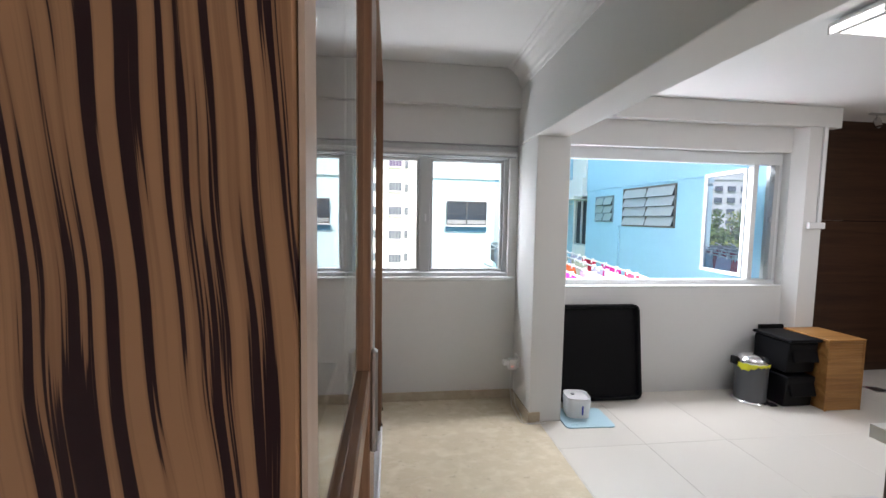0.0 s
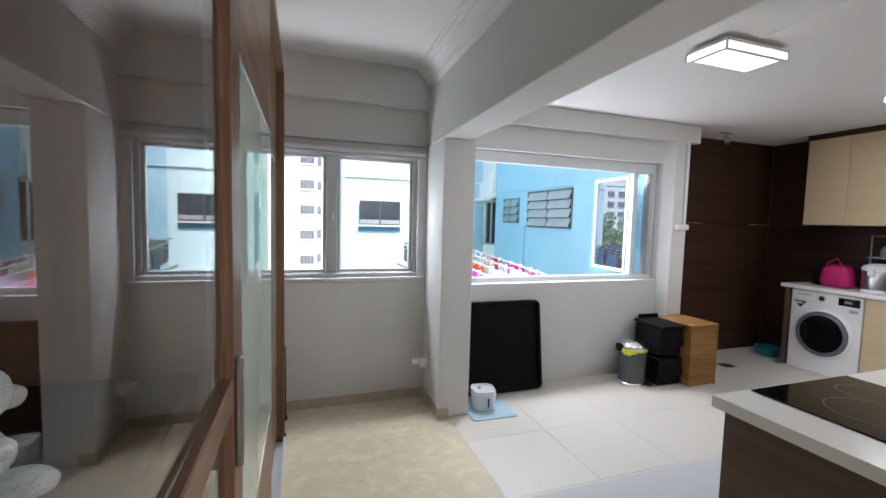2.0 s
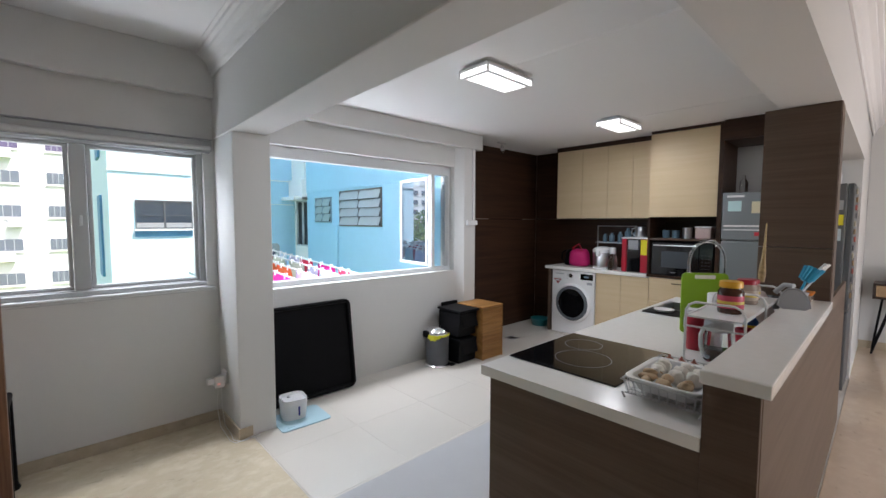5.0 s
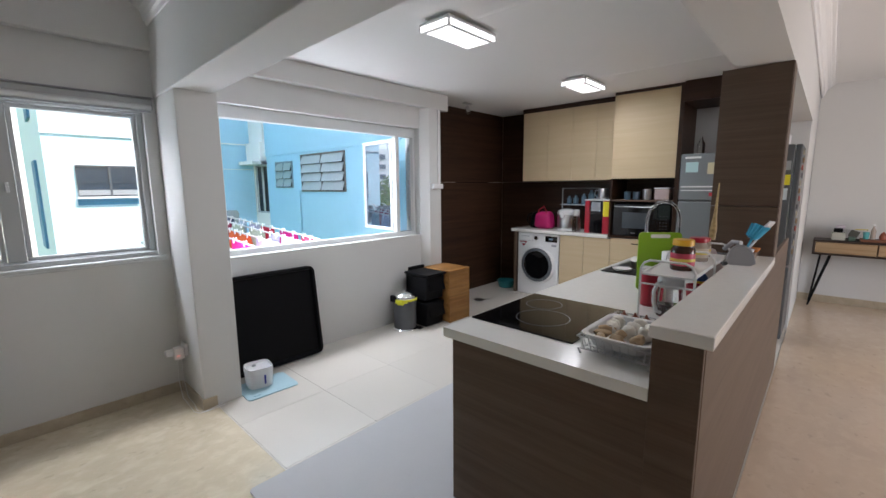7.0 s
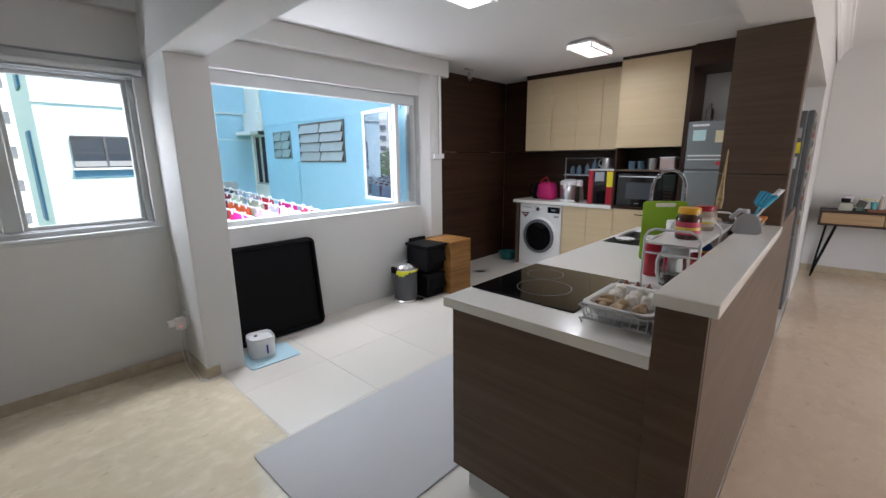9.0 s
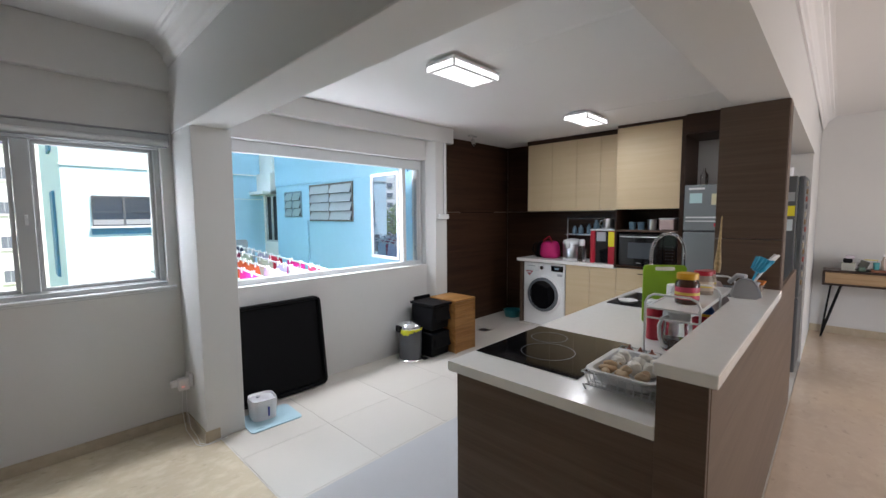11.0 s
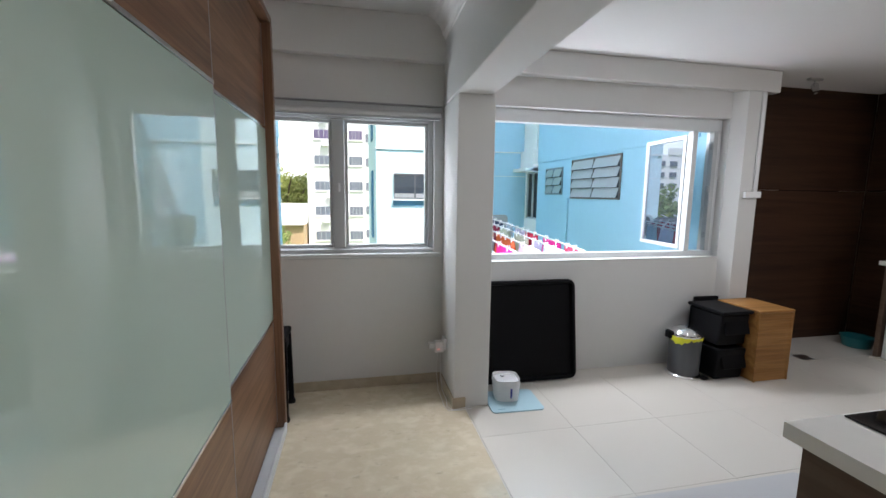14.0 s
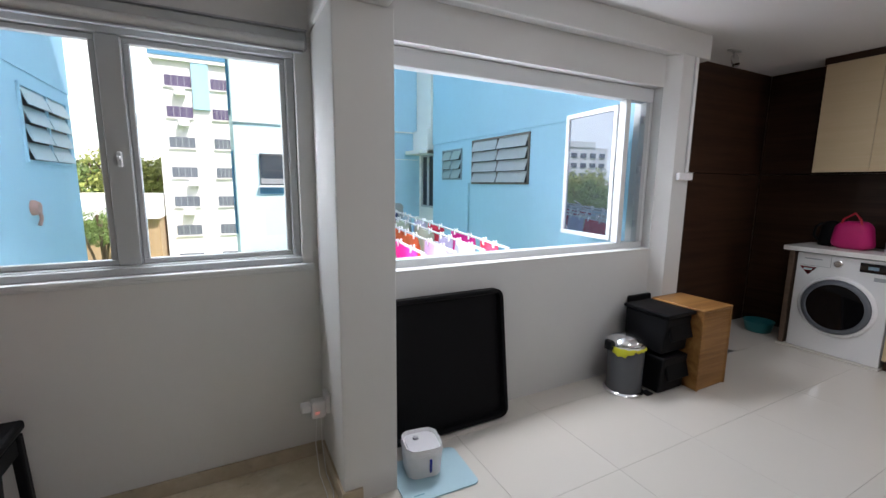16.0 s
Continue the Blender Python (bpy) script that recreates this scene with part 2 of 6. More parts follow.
def lathe(profile, steps=32, cx=0.0, cy=0.0):
    """A turned shape about the z axis from (radius, height) pairs."""
    bm = bmesh.new()
    rings = []
    for r, z in profile:
        if r < 1e-5:
            rings.append([bm.verts.new((cx, cy, z))])
        else:
            rings.append([bm.verts.new((cx + r * math.cos(2 * math.pi * k / steps), cy + r * math.sin(2 * math.pi * k / steps), z)) for k in range(steps)])
    for a, b in zip(rings, rings[1:]):
        for k in range(steps):
            j = (k + 1) % steps
            if len(a) == 1 and len(b) > 1:
                bm.faces.new((a[0], b[j], b[k]))
            elif len(b) == 1 and len(a) > 1:
                bm.faces.new((a[k], a[j], b[0]))
            elif len(a) > 1:
                bm.faces.new((a[k], a[j], b[j], b[k]))
    bmesh.ops.recalc_face_normals(bm, faces=bm.faces)
    return bm


def tube(bm, points, r, steps=8, closed=False):
    """A round bar along the points."""
    pts = [Vector(p) for p in points]
    rings = []
    last = None
    for i, p in enumerate(pts):
        a = pts[i - 1] if i or closed else p
        b = pts[(i + 1) % len(pts)] if i + 1 < len(pts) or closed else p
        d = (b - a).normalized()
        if last is None:
            u = d.cross(Vector((0, 0, 1)))
            if u.length < 1e-3:
                u = d.cross(Vector((1, 0, 0)))
        else:
            u = last - d * last.dot(d)
        u.normalize()
        last = u
        v = d.cross(u)
        rings.append([bm.verts.new(p + r * (math.cos(2 * math.pi * k / steps) * u + math.sin(2 * math.pi * k / steps) * v)) for k in range(steps)])
    pairs = list(zip(rings, rings[1:])) + ([(rings[-1], rings[0])] if closed else [])
    for a, b in pairs:
        for k in range(steps):
            j = (k + 1) % steps
            bm.faces.new((a[k], a[j], b[j], b[k]))
    if not closed:
        bm.faces.new(rings[0][::-1])
        bm.faces.new(rings[-1])
    return bm


def part(name, bm, mat, parent=None, label="", smooth=False):
    me = bpy.data.meshes.new(name)
    bmesh.ops.recalc_face_normals(bm, faces=bm.faces)
    if smooth:
        for f in bm.faces:
            f.smooth = True
    bm.to_mesh(me)
    bm.free()
    me.materials.append(mat)
    ob = new(name, me)
    ob.parent = parent
    if smooth:
        me.set_sharp_from_angle(angle=radians(42))
    if label:
        tagged(ob, label)
    return ob


def thing(name, label, category, place=(0, 0, 0), turn=0, group=""):
    ob = new(name)
    ob.matrix_world = pose(*place, 0, 0, turn)
    ob.empty_display_size = 0.1
    return tagged(ob, label, category, group)


def structure(name, bm, mat, label, category, smooth=False):
    return tagged(part(name, bm, mat, None, "", smooth), label, category, kind="structure")


def moved(bm, m):
    bmesh.ops.transform(bm, matrix=m, verts=bm.verts)
    return bm


def rounded_slab(sx, sy, z0, z1, r, seg=6, bevel=0.0):
    """A flat slab centred on the origin with round corners."""
    bm = bmesh.new()
    pts = []
    for cx, cy, a0 in ((sx / 2 - r, sy / 2 - r, 0), (-sx / 2 + r, sy / 2 - r, 90), (-sx / 2 + r, -sy / 2 + r, 180), (sx / 2 - r, -sy / 2 + r, 270)):
        for k in range(seg + 1):
            a = radians(a0 + 90 * k / seg)
            pts.append((cx + r * math.cos(a), cy + r * math.sin(a)))
    lo = [bm.verts.new((x, y, z0)) for x, y in pts]
    hi = [bm.verts.new((x, y, z1)) for x, y in pts]
    bm.faces.new(lo[::-1])
    top = bm.faces.new(hi)
    k = len(pts)
    for i in range(k):
        bm.faces.new((lo[i], lo[(i + 1) % k], hi[(i + 1) % k], hi[i]))
    if bevel:
        bmesh.ops.bevel(bm, geom=list(top.edges), offset=bevel, segments=2, affect="EDGES", profile=0.5)
    return bm


# ---- large structure ----
CZ, AZ = 2.50, 2.66          # ceilings: kitchen; dressing area and living room
WF, WB = 0.43, 0.66          # window wall: inner and outer face
BEAM = 2.077                 # underside of the two beams

structure("floor_dressing", boxes((-1.9, 0.0, -2.76, WB, -0.12, 0.0)), MARBLE, "polished mottled beige marble floor of the dressing area", "floor")
structure("floor_living", boxes((-1.9, 6.3, -6.6, -2.7605, -0.12, 0.0)), MARBLE_LIVING, "polished plain pinkish beige marble living room floor", "floor")
structure("floor_kitchen", boxes((0.003, 4.75, -2.757, 0.95, -0.12, -0.006)), GROUT, "kitchen floor bed with grey grout joints", "floor")

for side, box in (("below", (-1.9, -0.08, WF, WB, 0, 1.02)), ("above", (-1.9, -0.08, WF, WB, 2.0, AZ + 0.1)), ("beside", (-0.15, -0.08, WF, WB, 1.02, 2.0)), ("behind", (-1.9, -1.7, WF, WB, 1.02, 2.0))):
    structure("wall_dressing_" + side, boxes(box), WALL, "white painted wall round the dressing area window", "wall")
for side, box in (("below", (0.165, 2.38, WF, WB, 0, 0.93)), ("above", (0.165, 2.38, WF, WB, 2.11, CZ + 0.2)), ("beside", (2.38, 2.64, WF, WB, 0, CZ + 0.2))):
    structure("wall_kitchen_" + side, boxes(box), WALL, "white painted wall round the wide kitchen window", "wall")
structure("pier", boxes((-0.08, 0.165, 0.0, WB, 0, BEAM), bevel=0.004), WALL, "white painted pier between the two windows", "pier")
beam_mesh = boxes((-0.08, 0.16, -2.53, WB, BEAM, 2.75), bevel=0.004)
for v in beam_mesh.verts:
    v.co.x += 0.03 * min(0, v.co.y)
structure("beam_1", beam_mesh, WALL, "white painted ceiling beam resting on the pier", "beam")
structure("beam_2", boxes((-0.17, 4.7, -2.766, -2.53, BEAM, 2.75)), WALL, "white painted ceiling beam above the kitchen bar", "beam")
structure("beam_window", boxes((0.166, 2.77, 0.35, WF - 0.002, 2.325, CZ - 0.002), bevel=0.004), WALL, "white painted beam above the kitchen window", "beam")
structure("beam_dressing", boxes((-1.9, -0.082, 0.37, WF - 0.002, 2.36, AZ - 0.002), bevel=0.004), WALL, "white painted beam above the dressing area window", "beam")
structure("wall_kitchen_east", boxes((4.5, 4.7, -2.53, 0.98, 0, CZ + 0.2)), WALL, "white kitchen end wall behind the cabinets", "wall")
structure("wall_yard", boxes((2.642, 4.7, 0.78, 0.98, 0, CZ + 0.2)), WALL, "kitchen wall behind the dark panelling", "wall")
structure("wall_living_north", boxes((4.7, 6.3, -2.76, -2.56, 0, 2.95)), WALL, "white painted living room side wall", "wall")
structure("wall_living_east", boxes((6.1, 6.3, -6.6, -2.762, 0, 2.95)), WALL, "white painted living room end wall", "wall")
structure("wall_living_south", boxes((-1.9, 0.2, -6.8, -6.6, 0, 2.95), (4.2, 6.3, -6.8, -6.6, 0, 2.95), (0.2, 4.2, -6.8, -6.6, 0, 0.3), (0.2, 4.2, -6.8, -6.6, 2.35, 2.95)), WALL, "white painted living room back wall", "wall")
structure("wall_west", boxes((-2.1, -1.9, -6.8, WB, 0, 2.95)), WALL, "white painted wall behind the wardrobe", "wall")
structure("ceiling_kitchen", boxes((0.05, 4.7, -2.53, 0.98, CZ, CZ + 0.12)), CEIL, "white painted flat kitchen ceiling", "ceiling")
structure("ceiling_dressing", boxes((-1.9, -0.1, -2.766, WB, AZ, AZ + 0.12)), CEIL, "white painted ceiling of the dressing area", "ceiling")
structure("ceiling_living", boxes((-1.9, 6.3, -6.6, -2.767, AZ, AZ + 0.12)), CEIL, "white painted living room ceiling", "ceiling")

# unseen mass added to block the sun; its height sets where shade ends
structure("ceiling_shade_storeys", boxes((-2.6, 6.5, -6.9, WB - 0.02, 3.0, 7.6)), WHITE_FAC, "unseen storeys above the flat, added to shade the well", "building")

wedge = bmesh.new()
foot = [wedge.verts.new((x, y, 0)) for x, y in ((2.385, WF - 0.001), (2.46, 0.35), (2.64, 0.35), (2.64, WF - 0.001))]
head = [wedge.verts.new((v.co.x, v.co.y, 2.324)) for v in foot]
wedge.faces.new(foot[::-1])
wedge.faces.new(head)
for k in range(4):
    wedge.faces.new((foot[k], foot[(k + 1) % 4], head[(k + 1) % 4], head[k]))
structure("pier_kitchen", wedge, WALL, "white painted pier at the end of the kitchen window", "pier")

# ---- skirting, cornice, windows ----
structure("baseboard_dressing", boxes((-1.2, -0.093, WF - 0.012, WF - 0.001, 0, 0.075), bevel=0.002), MARBLE_SKIRT, "beige marble skirting under the dressing area window", "skirting")
structure("baseboard_pier", boxes((-0.092, -0.081, -0.012, WF - 0.013, 0, 0.075), (-0.081, 0.0, -0.012, -0.001, 0, 0.075)), MARBLE_SKIRT, "beige marble skirting round the pier", "skirting")
structure("baseboard_living", boxes((6.088, 6.099, -6.6, -2.762, 0, 0.09), bevel=0.002), MARBLE_SKIRT, "beige marble skirting along the living room wall", "skirting")
structure("threshold", boxes((-0.004, 0.004, -2.757, 0.0, -0.01, 0.002)), GROUT, "thin dark joint between marble and tiles", "joint")


def cornice_profile(bm, run, flip):
    """A moulded plaster cornice: run gives the ends, flip the side that it steps out to."""
    prof = ((0, 0.15), (0.012, 0.15), (0.018, 0.128), (0.03, 0.118), (0.034, 0.09), (0.05, 0.06), (0.075, 0.042), (0.08, 0.028), (0.1, 0.022), (0.105, 0.008), (0.125, 0.006), (0.125, 0))
    (x0, y0, z), (x1, y1, _) = run
    rows = []
    for x, y in ((x0, y0), (x1, y1)):
        rows.append([bm.verts.new((x + flip[0] * o, y + flip[1] * o, z - d)) for o, d in prof])
    for k in range(len(prof) - 1):
        bm.faces.new((rows[0][k], rows[0][k + 1], rows[1][k + 1], rows[1][k]))
    return bm


structure("cornice_dressing", cornice_profile(bmesh.new(), ((-0.083, 0.37, AZ - 0.001), (-0.158, -2.53, AZ - 0.001)), (-1, 0)), CEIL, "white moulded plaster cornice along the beam", "cornice")
structure("cornice_living", cornice_profile(bmesh.new(), ((-0.17, -2.767, AZ - 0.001), (4.7, -2.767, AZ - 0.001)), (0, -1)), CEIL, "white moulded plaster cornice of the living room", "cornice")
structure("cornice_living_side", cornice_profile(bmesh.new(), ((4.7, -2.768, AZ - 0.001), (6.1, -2.768, AZ - 0.001)), (0, -1)), CEIL, "white moulded plaster cornice over the side wall", "cornice")


def frame_bars(x0, x1, y0, y1, z0, z1, w, bevel=0.003):
    return boxes((x0, x1, y0, y1, z0, z0 + w), (x0, x1, y0, y1, z1 - w, z1), (x0, x0 + w, y0, y1, z0 + w, z1 - w), (x1 - w, x1, y0, y1, z0 + w, z1 - w), bevel=bevel)


def pane(name, x0, x1, y, z0, z1, parent):
    g = part(name, boxes((x0, x1, y, y + 0.004, z0, z1)), GLASS, parent, "clear window glass")
    g.visible_shadow = False
    return g


w1 = tagged(thing("window_1", "grey aluminium casement window with two panes above a sill", "window"), kind="structure")
part("window_frame", frame_bars(-1.699, -0.151, 0.47, 0.53, 1.021, 1.999, 0.035), ALU, w1)
part("mullion", boxes((-0.872, -0.79, 0.472, 0.535, 1.057, 1.962), bevel=0.004), ALU, w1)
for a, b in ((-1.66, -0.874), (-0.788, -0.188)):
    sash = part("sash", frame_bars(a, b, 0.49, 0.525, 1.058, 1.961, 0.022), ALU, w1)
    pane("pane", a + 0.023, b - 0.023, 0.505, 1.081, 1.938, sash)
part("latch", boxes((-0.835, -0.82, 0.452, 0.472, 1.46, 1.52), (-0.834, -0.821, 0.43, 0.455, 1.49, 1.502), bevel=0.003), ALU_LIGHT, w1, "grey window latch")
part("window_sill", boxes((-1.7, -0.1, 0.405, 0.47, 1.0, 1.019), (-1.7, -0.1, 0.418, 0.432, 0.985, 1.0), bevel=0.003), ALU_LIGHT, w1, "pale aluminium sill profile")
part("track", boxes((-1.7, -0.15, 0.44, 0.47, 1.021, 1.05), bevel=0.002), ALU, w1)

blind = thing("roller_blind", "grey roller blind rolled up in its cassette above the window", "roller blind")
cas = bmesh.new()
add_box(cas, -1.72, -0.1, 0.385, 0.429, 1.985, 2.06, bevel=0.012, seg=3)
part("cassette", cas, ALU, blind, smooth=True)
part("roll", tube(bmesh.new(), [(-1.70, 0.385, 2.0), (-0.115, 0.385, 2.0)], 0.02, 14), ALU_LIGHT, blind, smooth=True)
part("bottom_bar", boxes((-1.7, -0.12, 0.372, 0.392, 1.968, 1.978), bevel=0.002), GREY_PL, blind)
part("head_rail", boxes((-1.72, -0.1, 0.38, 0.429, 2.061, 2.069), bevel=0.002), GREY_PL, blind)

w2 = tagged(thing("window_2", "wide kitchen window with a white aluminium frame, one casement open", "window"), kind="structure")
part("window_frame", boxes((0.166, 2.379, 0.5, 0.57, 2.01, 2.109), (0.166, 2.379, 0.5, 0.57, 0.931, 0.985), (2.338, 2.379, 0.5, 0.57, 0.986, 2.009), bevel=0.004), ALU_LIGHT, w2)
part("mullion", boxes((2.085, 2.135, 0.49, 0.55, 0.986, 2.009), bevel=0.004), ALU_LIGHT, w2)
part("hinge_strip", boxes((2.295, 2.337, 0.49, 0.54, 0.986, 2.009), bevel=0.003), ALU, w2)
for k, z in enumerate((1.1, 1.5, 1.86)):
    part("hinge", boxes((2.285, 2.296, 0.5, 0.53, z, z + 0.05), bevel=0.002), GREY_PL, w2)
part("window_sill", boxes((0.166, 2.379, 0.422, 0.499, 0.9305, 0.94), bevel=0.003), WALL, w2, "white painted sill ledge")
leaf = part("casement", moved(frame_bars(0, 0.57, -0.018, 0.018, 0.995, 1.985, 0.034), pose(2.1, 0.56, 0, 0, 0, 85)), ALU_LIGHT, w2, "open white casement")
g = part("pane", moved(boxes((0.035, 0.535, -0.003, 0.003, 1.03, 1.95)), pose(2.1, 0.56, 0, 0, 0, 85)), material("blue_tinted_reflective_glass", (0.26, 0.3, 0.37), 0.01, metal=0.9), leaf, "tinted glass reflecting the sky")
part("handle", moved(boxes((0.54, 0.555, -0.045, -0.018, 1.42, 1.54), bevel=0.004), pose(2.1, 0.56, 0, 0, 0, 85)), ALU_LIGHT, leaf)

trunk = thing("cable_trunking", "white plastic cable trunking with a box on the wall end", "trunking")
part("channel", boxes((2.585, 2.615, 0.335, 0.349, 1.507, 2.32), bevel=0.002), WHITE_PL, trunk)
part("box", boxes((2.49, 2.65, 0.318, 0.349, 1.452, 1.506), bevel=0.004), WHITE_PL, trunk)

# ---- dressing area ----
WX = -1.165
wd = thing("wardrobe", "built-in walnut wardrobe with pale green glass sliding doors", "wardrobe")
part("carcass", boxes((-1.75, WX - 0.09, -2.2, -0.051, 0.0, 2.36)), DARKWOOD_Y, wd)


def sliding_door(x, y0, y1, parent):
    d = part("sliding_door", boxes((x - 0.03, x - 0.008, y0, y1, 0.696, 1.811), bevel=0.0015), WALNUT_Y, parent, "walnut door with a wide glass band")
    part("lower_panel", boxes((x - 0.03, x, y0, y1, 0.07, 0.695), bevel=0.0015), WALNUT_Y, d)
    part("upper_panel", boxes((x - 0.03, x, y0, y1, 1.812, 2.35), bevel=0.0015), WALNUT_Y, d)
    part("glass_panel", boxes((x - 0.007, x + 0.002, y0 + 0.012, y1 - 0.004, 0.712, 1.795), bevel=0.0015), BACKPAINT, d, "pale green back-painted glass")
    for z in (0.697, 1.797):
        part("glass_trim", boxes((x - 0.002, x + 0.004, y0, y1, z, z + 0.013), bevel=0.001), CHROME, d, "thin polished metal trim")
    part("door_edge", boxes((x - 0.03, x + 0.001, y1 + 0.0005, y1 + 0.004, 0.07, 2.35)), GREY_PL, d)
    return d


sliding_door(WX, -2.2, -1.065, wd)
sliding_door(WX - 0.036, -1.06, -0.085, wd)
part("end_stile", boxes((WX - 0.075, WX + 0.012, -0.08, -0.03, 0.0, 2.36), bevel=0.003), WALNUT_Z, wd)
part("end_panel", boxes((-1.75, WX - 0.08, -0.05, -0.03, 0.0, 2.36)), WALNUT_Z, wd)
part("bottom_track", boxes((WX - 0.07, WX + 0.02, -2.2, -0.081, 0.0, 0.03), (WX + 0.006, WX + 0.02, -2.2, -0.081, 0.03, 0.06), bevel=0.003), ALU_LIGHT, wd, "brushed aluminium floor track")
part("top_rail", boxes((WX - 0.08, WX + 0.01, -2.2, -0.03, 2.361, 2.4), bevel=0.002), WALNUT_Y, wd)
structure("bulkhead", boxes((-1.9, WX - 0.02, -2.75, -0.03, 2.402, AZ - 0.001)), WALL, "white painted bulkhead above the wardrobe", "bulkhead")

dc = thing("display_cabinet", "zebrano display cabinet with a glazed walnut door", "cabinet")
CY0, CY1 = -2.743, -2.235
part("side_panel", boxes((-1.75, -1.1208, CY0, CY0 + 0.0145, 0.0, 2.4), bevel=0.001), ZEBRA, dc, "striped dark zebrano end panel")
part("edge_band", boxes((-1.1203, -1.1188, CY0, CY0 + 0.015, 0.0, 2.4)), wood_material("pale_edge_banding", (0.32, 0.24, 0.19), (0.55, 0.45, 0.38), 2, 0.4), dc, "pale wood edge banding")
part("back_panel", boxes((-1.75, -1.73, CY0 + 0.02, CY1 + 0.01, 0.0, 2.4)), DARKWOOD_Y, dc)
part("inner_side", boxes((-1.73, -1.1715, CY1 + 0.012, CY1 + 0.028, 0.0, 2.36)), WALNUT_Z, dc)
part("cabinet_top", boxes((-1.73, -1.1415, CY0 + 0.02, CY1 + 0.03, 2.36, 2.4)), WALNUT_Y, dc)
for z in (0.08, 1.25, 1.78):
    part("shelf", boxes((-1.73, -1.1815, CY0 + 0.02, CY1 + 0.01, z, z + 0.018)), DARKWOOD_Y, dc)
dd = part("door", boxes((-1.148, -1.125, CY1 - 0.045, CY1 + 0.034, 0.06, 2.355), bevel=0.002), WALNUT_Z, dc, "walnut framed glazed door")
for z0, z1 in ((1.235, 1.275), (0.06, 0.12), (2.3, 2.355)):
    part("rail", boxes((-1.148, -1.125, CY0 + 0.022, CY1 - 0.046, z0, z1), bevel=0.002), WALNUT_Y, dd)
CABINET_GLASS = glass_material("clear_cabinet_glass", (0.86, 0.9, 0.9))
part("lower_glass", boxes((-1.141, -1.135, CY0 + 0.022, CY1 - 0.046, 0.121, 1.234)), CABINET_GLASS, dd, "clear reflective glass")
part("door_glass", boxes((-1.141, -1.135, CY0 + 0.022, CY1 - 0.046, 1.276, 2.299)), CABINET_GLASS, dd, "clear reflective glass")
part("handle", boxes((-1.125, -1.115, CY1 - 0.038, CY1 - 0.022, 1.15, 1.30), bevel=0.003), STEEL, dd, "slim metal handle")

for pane in dd.children:
    if pane.name.startswith(("lower_glass", "door_glass")):
        pane.visible_shadow = False
plush = bmesh.new()
for r, x, y, z, sx, sy, sz in ((0.046, 0, 0, 0.046, 1.0, 1.0, 1.0), (0.037, 0.008, 0.008, 0.118, 1.05, 1.05, 0.95), (0.016, 0.034, 0.03, 0.108, 1, 1, 0.85), (0.013, -0.02, 0.03, 0.15, 1, 1, 1), (0.013, 0.03, -0.02, 0.15, 1, 1, 1), (0.019, 0.06, 0.0, 0.02, 1.7, 1.0, 0.95), (0.019, 0.0, 0.06, 0.02, 1.0, 1.7, 0.95), (0.016, 0.045, -0.02, 0.07, 1.3, 0.9, 0.9), (0.016, -0.02, 0.045, 0.07, 0.9, 1.3, 0.9)):
    ball = bmesh.ops.create_icosphere(plush, subdivisions=3, radius=r)["verts"]
    for v in ball:
        v.co = Vector((v.co.x * sx + x, v.co.y * sy + y, v.co.z * sz + z)) * (1 + 0.02 * noise.noise(v.co * 160))
toy = part("soft_toy", plush, material("white_plush", (0.76, 0.74, 0.7), 0.95, vary=0.08, scale=40, bump=0.6, bump_scale=240), None, "", True)
tagged(toy, "white plush soft toy sitting behind the cabinet glass", "soft toy")
toy.location = (-1.283, -2.48, 1.2685)
toy.scale = (0.68, 0.68, 0.68)

stool = thing("folding_stool", "black folding step stool leaning beside the wardrobe", "stool", (-1.2, 0.16, 0))
part("seat", boxes((-0.09, 0.045, -0.13, 0.13, 0.515, 0.555), bevel=0.014, seg=2), BLACK, stool)
part("apron", boxes((-0.02, 0.035, -0.11, 0.11, 0.44, 0.514), bevel=0.008), BLACK, stool)
for sy in (-1, 1):
    lg = part("leg", moved(boxes((-0.017, 0.017, -0.017, 0.017, 0.0, 0.505), bevel=0.006, seg=2), pose(0.028, sy * 0.127, 0.012, sy * 5, 0, 0)), BLACK, stool)
    part("rubber_foot", lathe([(0.0, 0.0), (0.024, 0.0), (0.027, 0.012), (0.02, 0.03), (0.0, 0.03)], 14, 0.028, sy * 0.127), BLACK, lg, smooth=True)
    part("back_leg", moved(boxes((-0.012, 0.012, -0.012, 0.012, 0.0, 0.52), bevel=0.005), pose(-0.09, sy * 0.1, 0.002, 0, 4, 0)), BLACK, stool)
part("tread", boxes((-0.06, 0.02, -0.1, 0.1, 0.24, 0.262), bevel=0.006), BLACK, stool)

hat = thing("sun_hat", "black round fabric hat hanging at the window frame", "hat", (-1.372, 0.40, 1.66))
part("brim", moved(lathe([(0.0, 0.0), (0.075, 0.0), (0.11, 0.006), (0.127, 0.016), (0.13, 0.02), (0.124, 0.012), (0.1, -0.004), (0.0, -0.006)], 40), pose(0, 0, 0, 90, 0, 0)), BLACK, hat, smooth=True)
part("crown", moved(lathe([(0.078, 0.0), (0.074, 0.03), (0.062, 0.046), (0.0, 0.05)], 36), pose(0, -0.001, 0, 90, 0, 0)), BLACK, hat, smooth=True)
part("hook", tube(bmesh.new(), [(0, 0.005, 0.12), (0, 0.02, 0.15), (0, 0.032, 0.15)], 0.004, 8), WHITE_PL, hat, smooth=True)

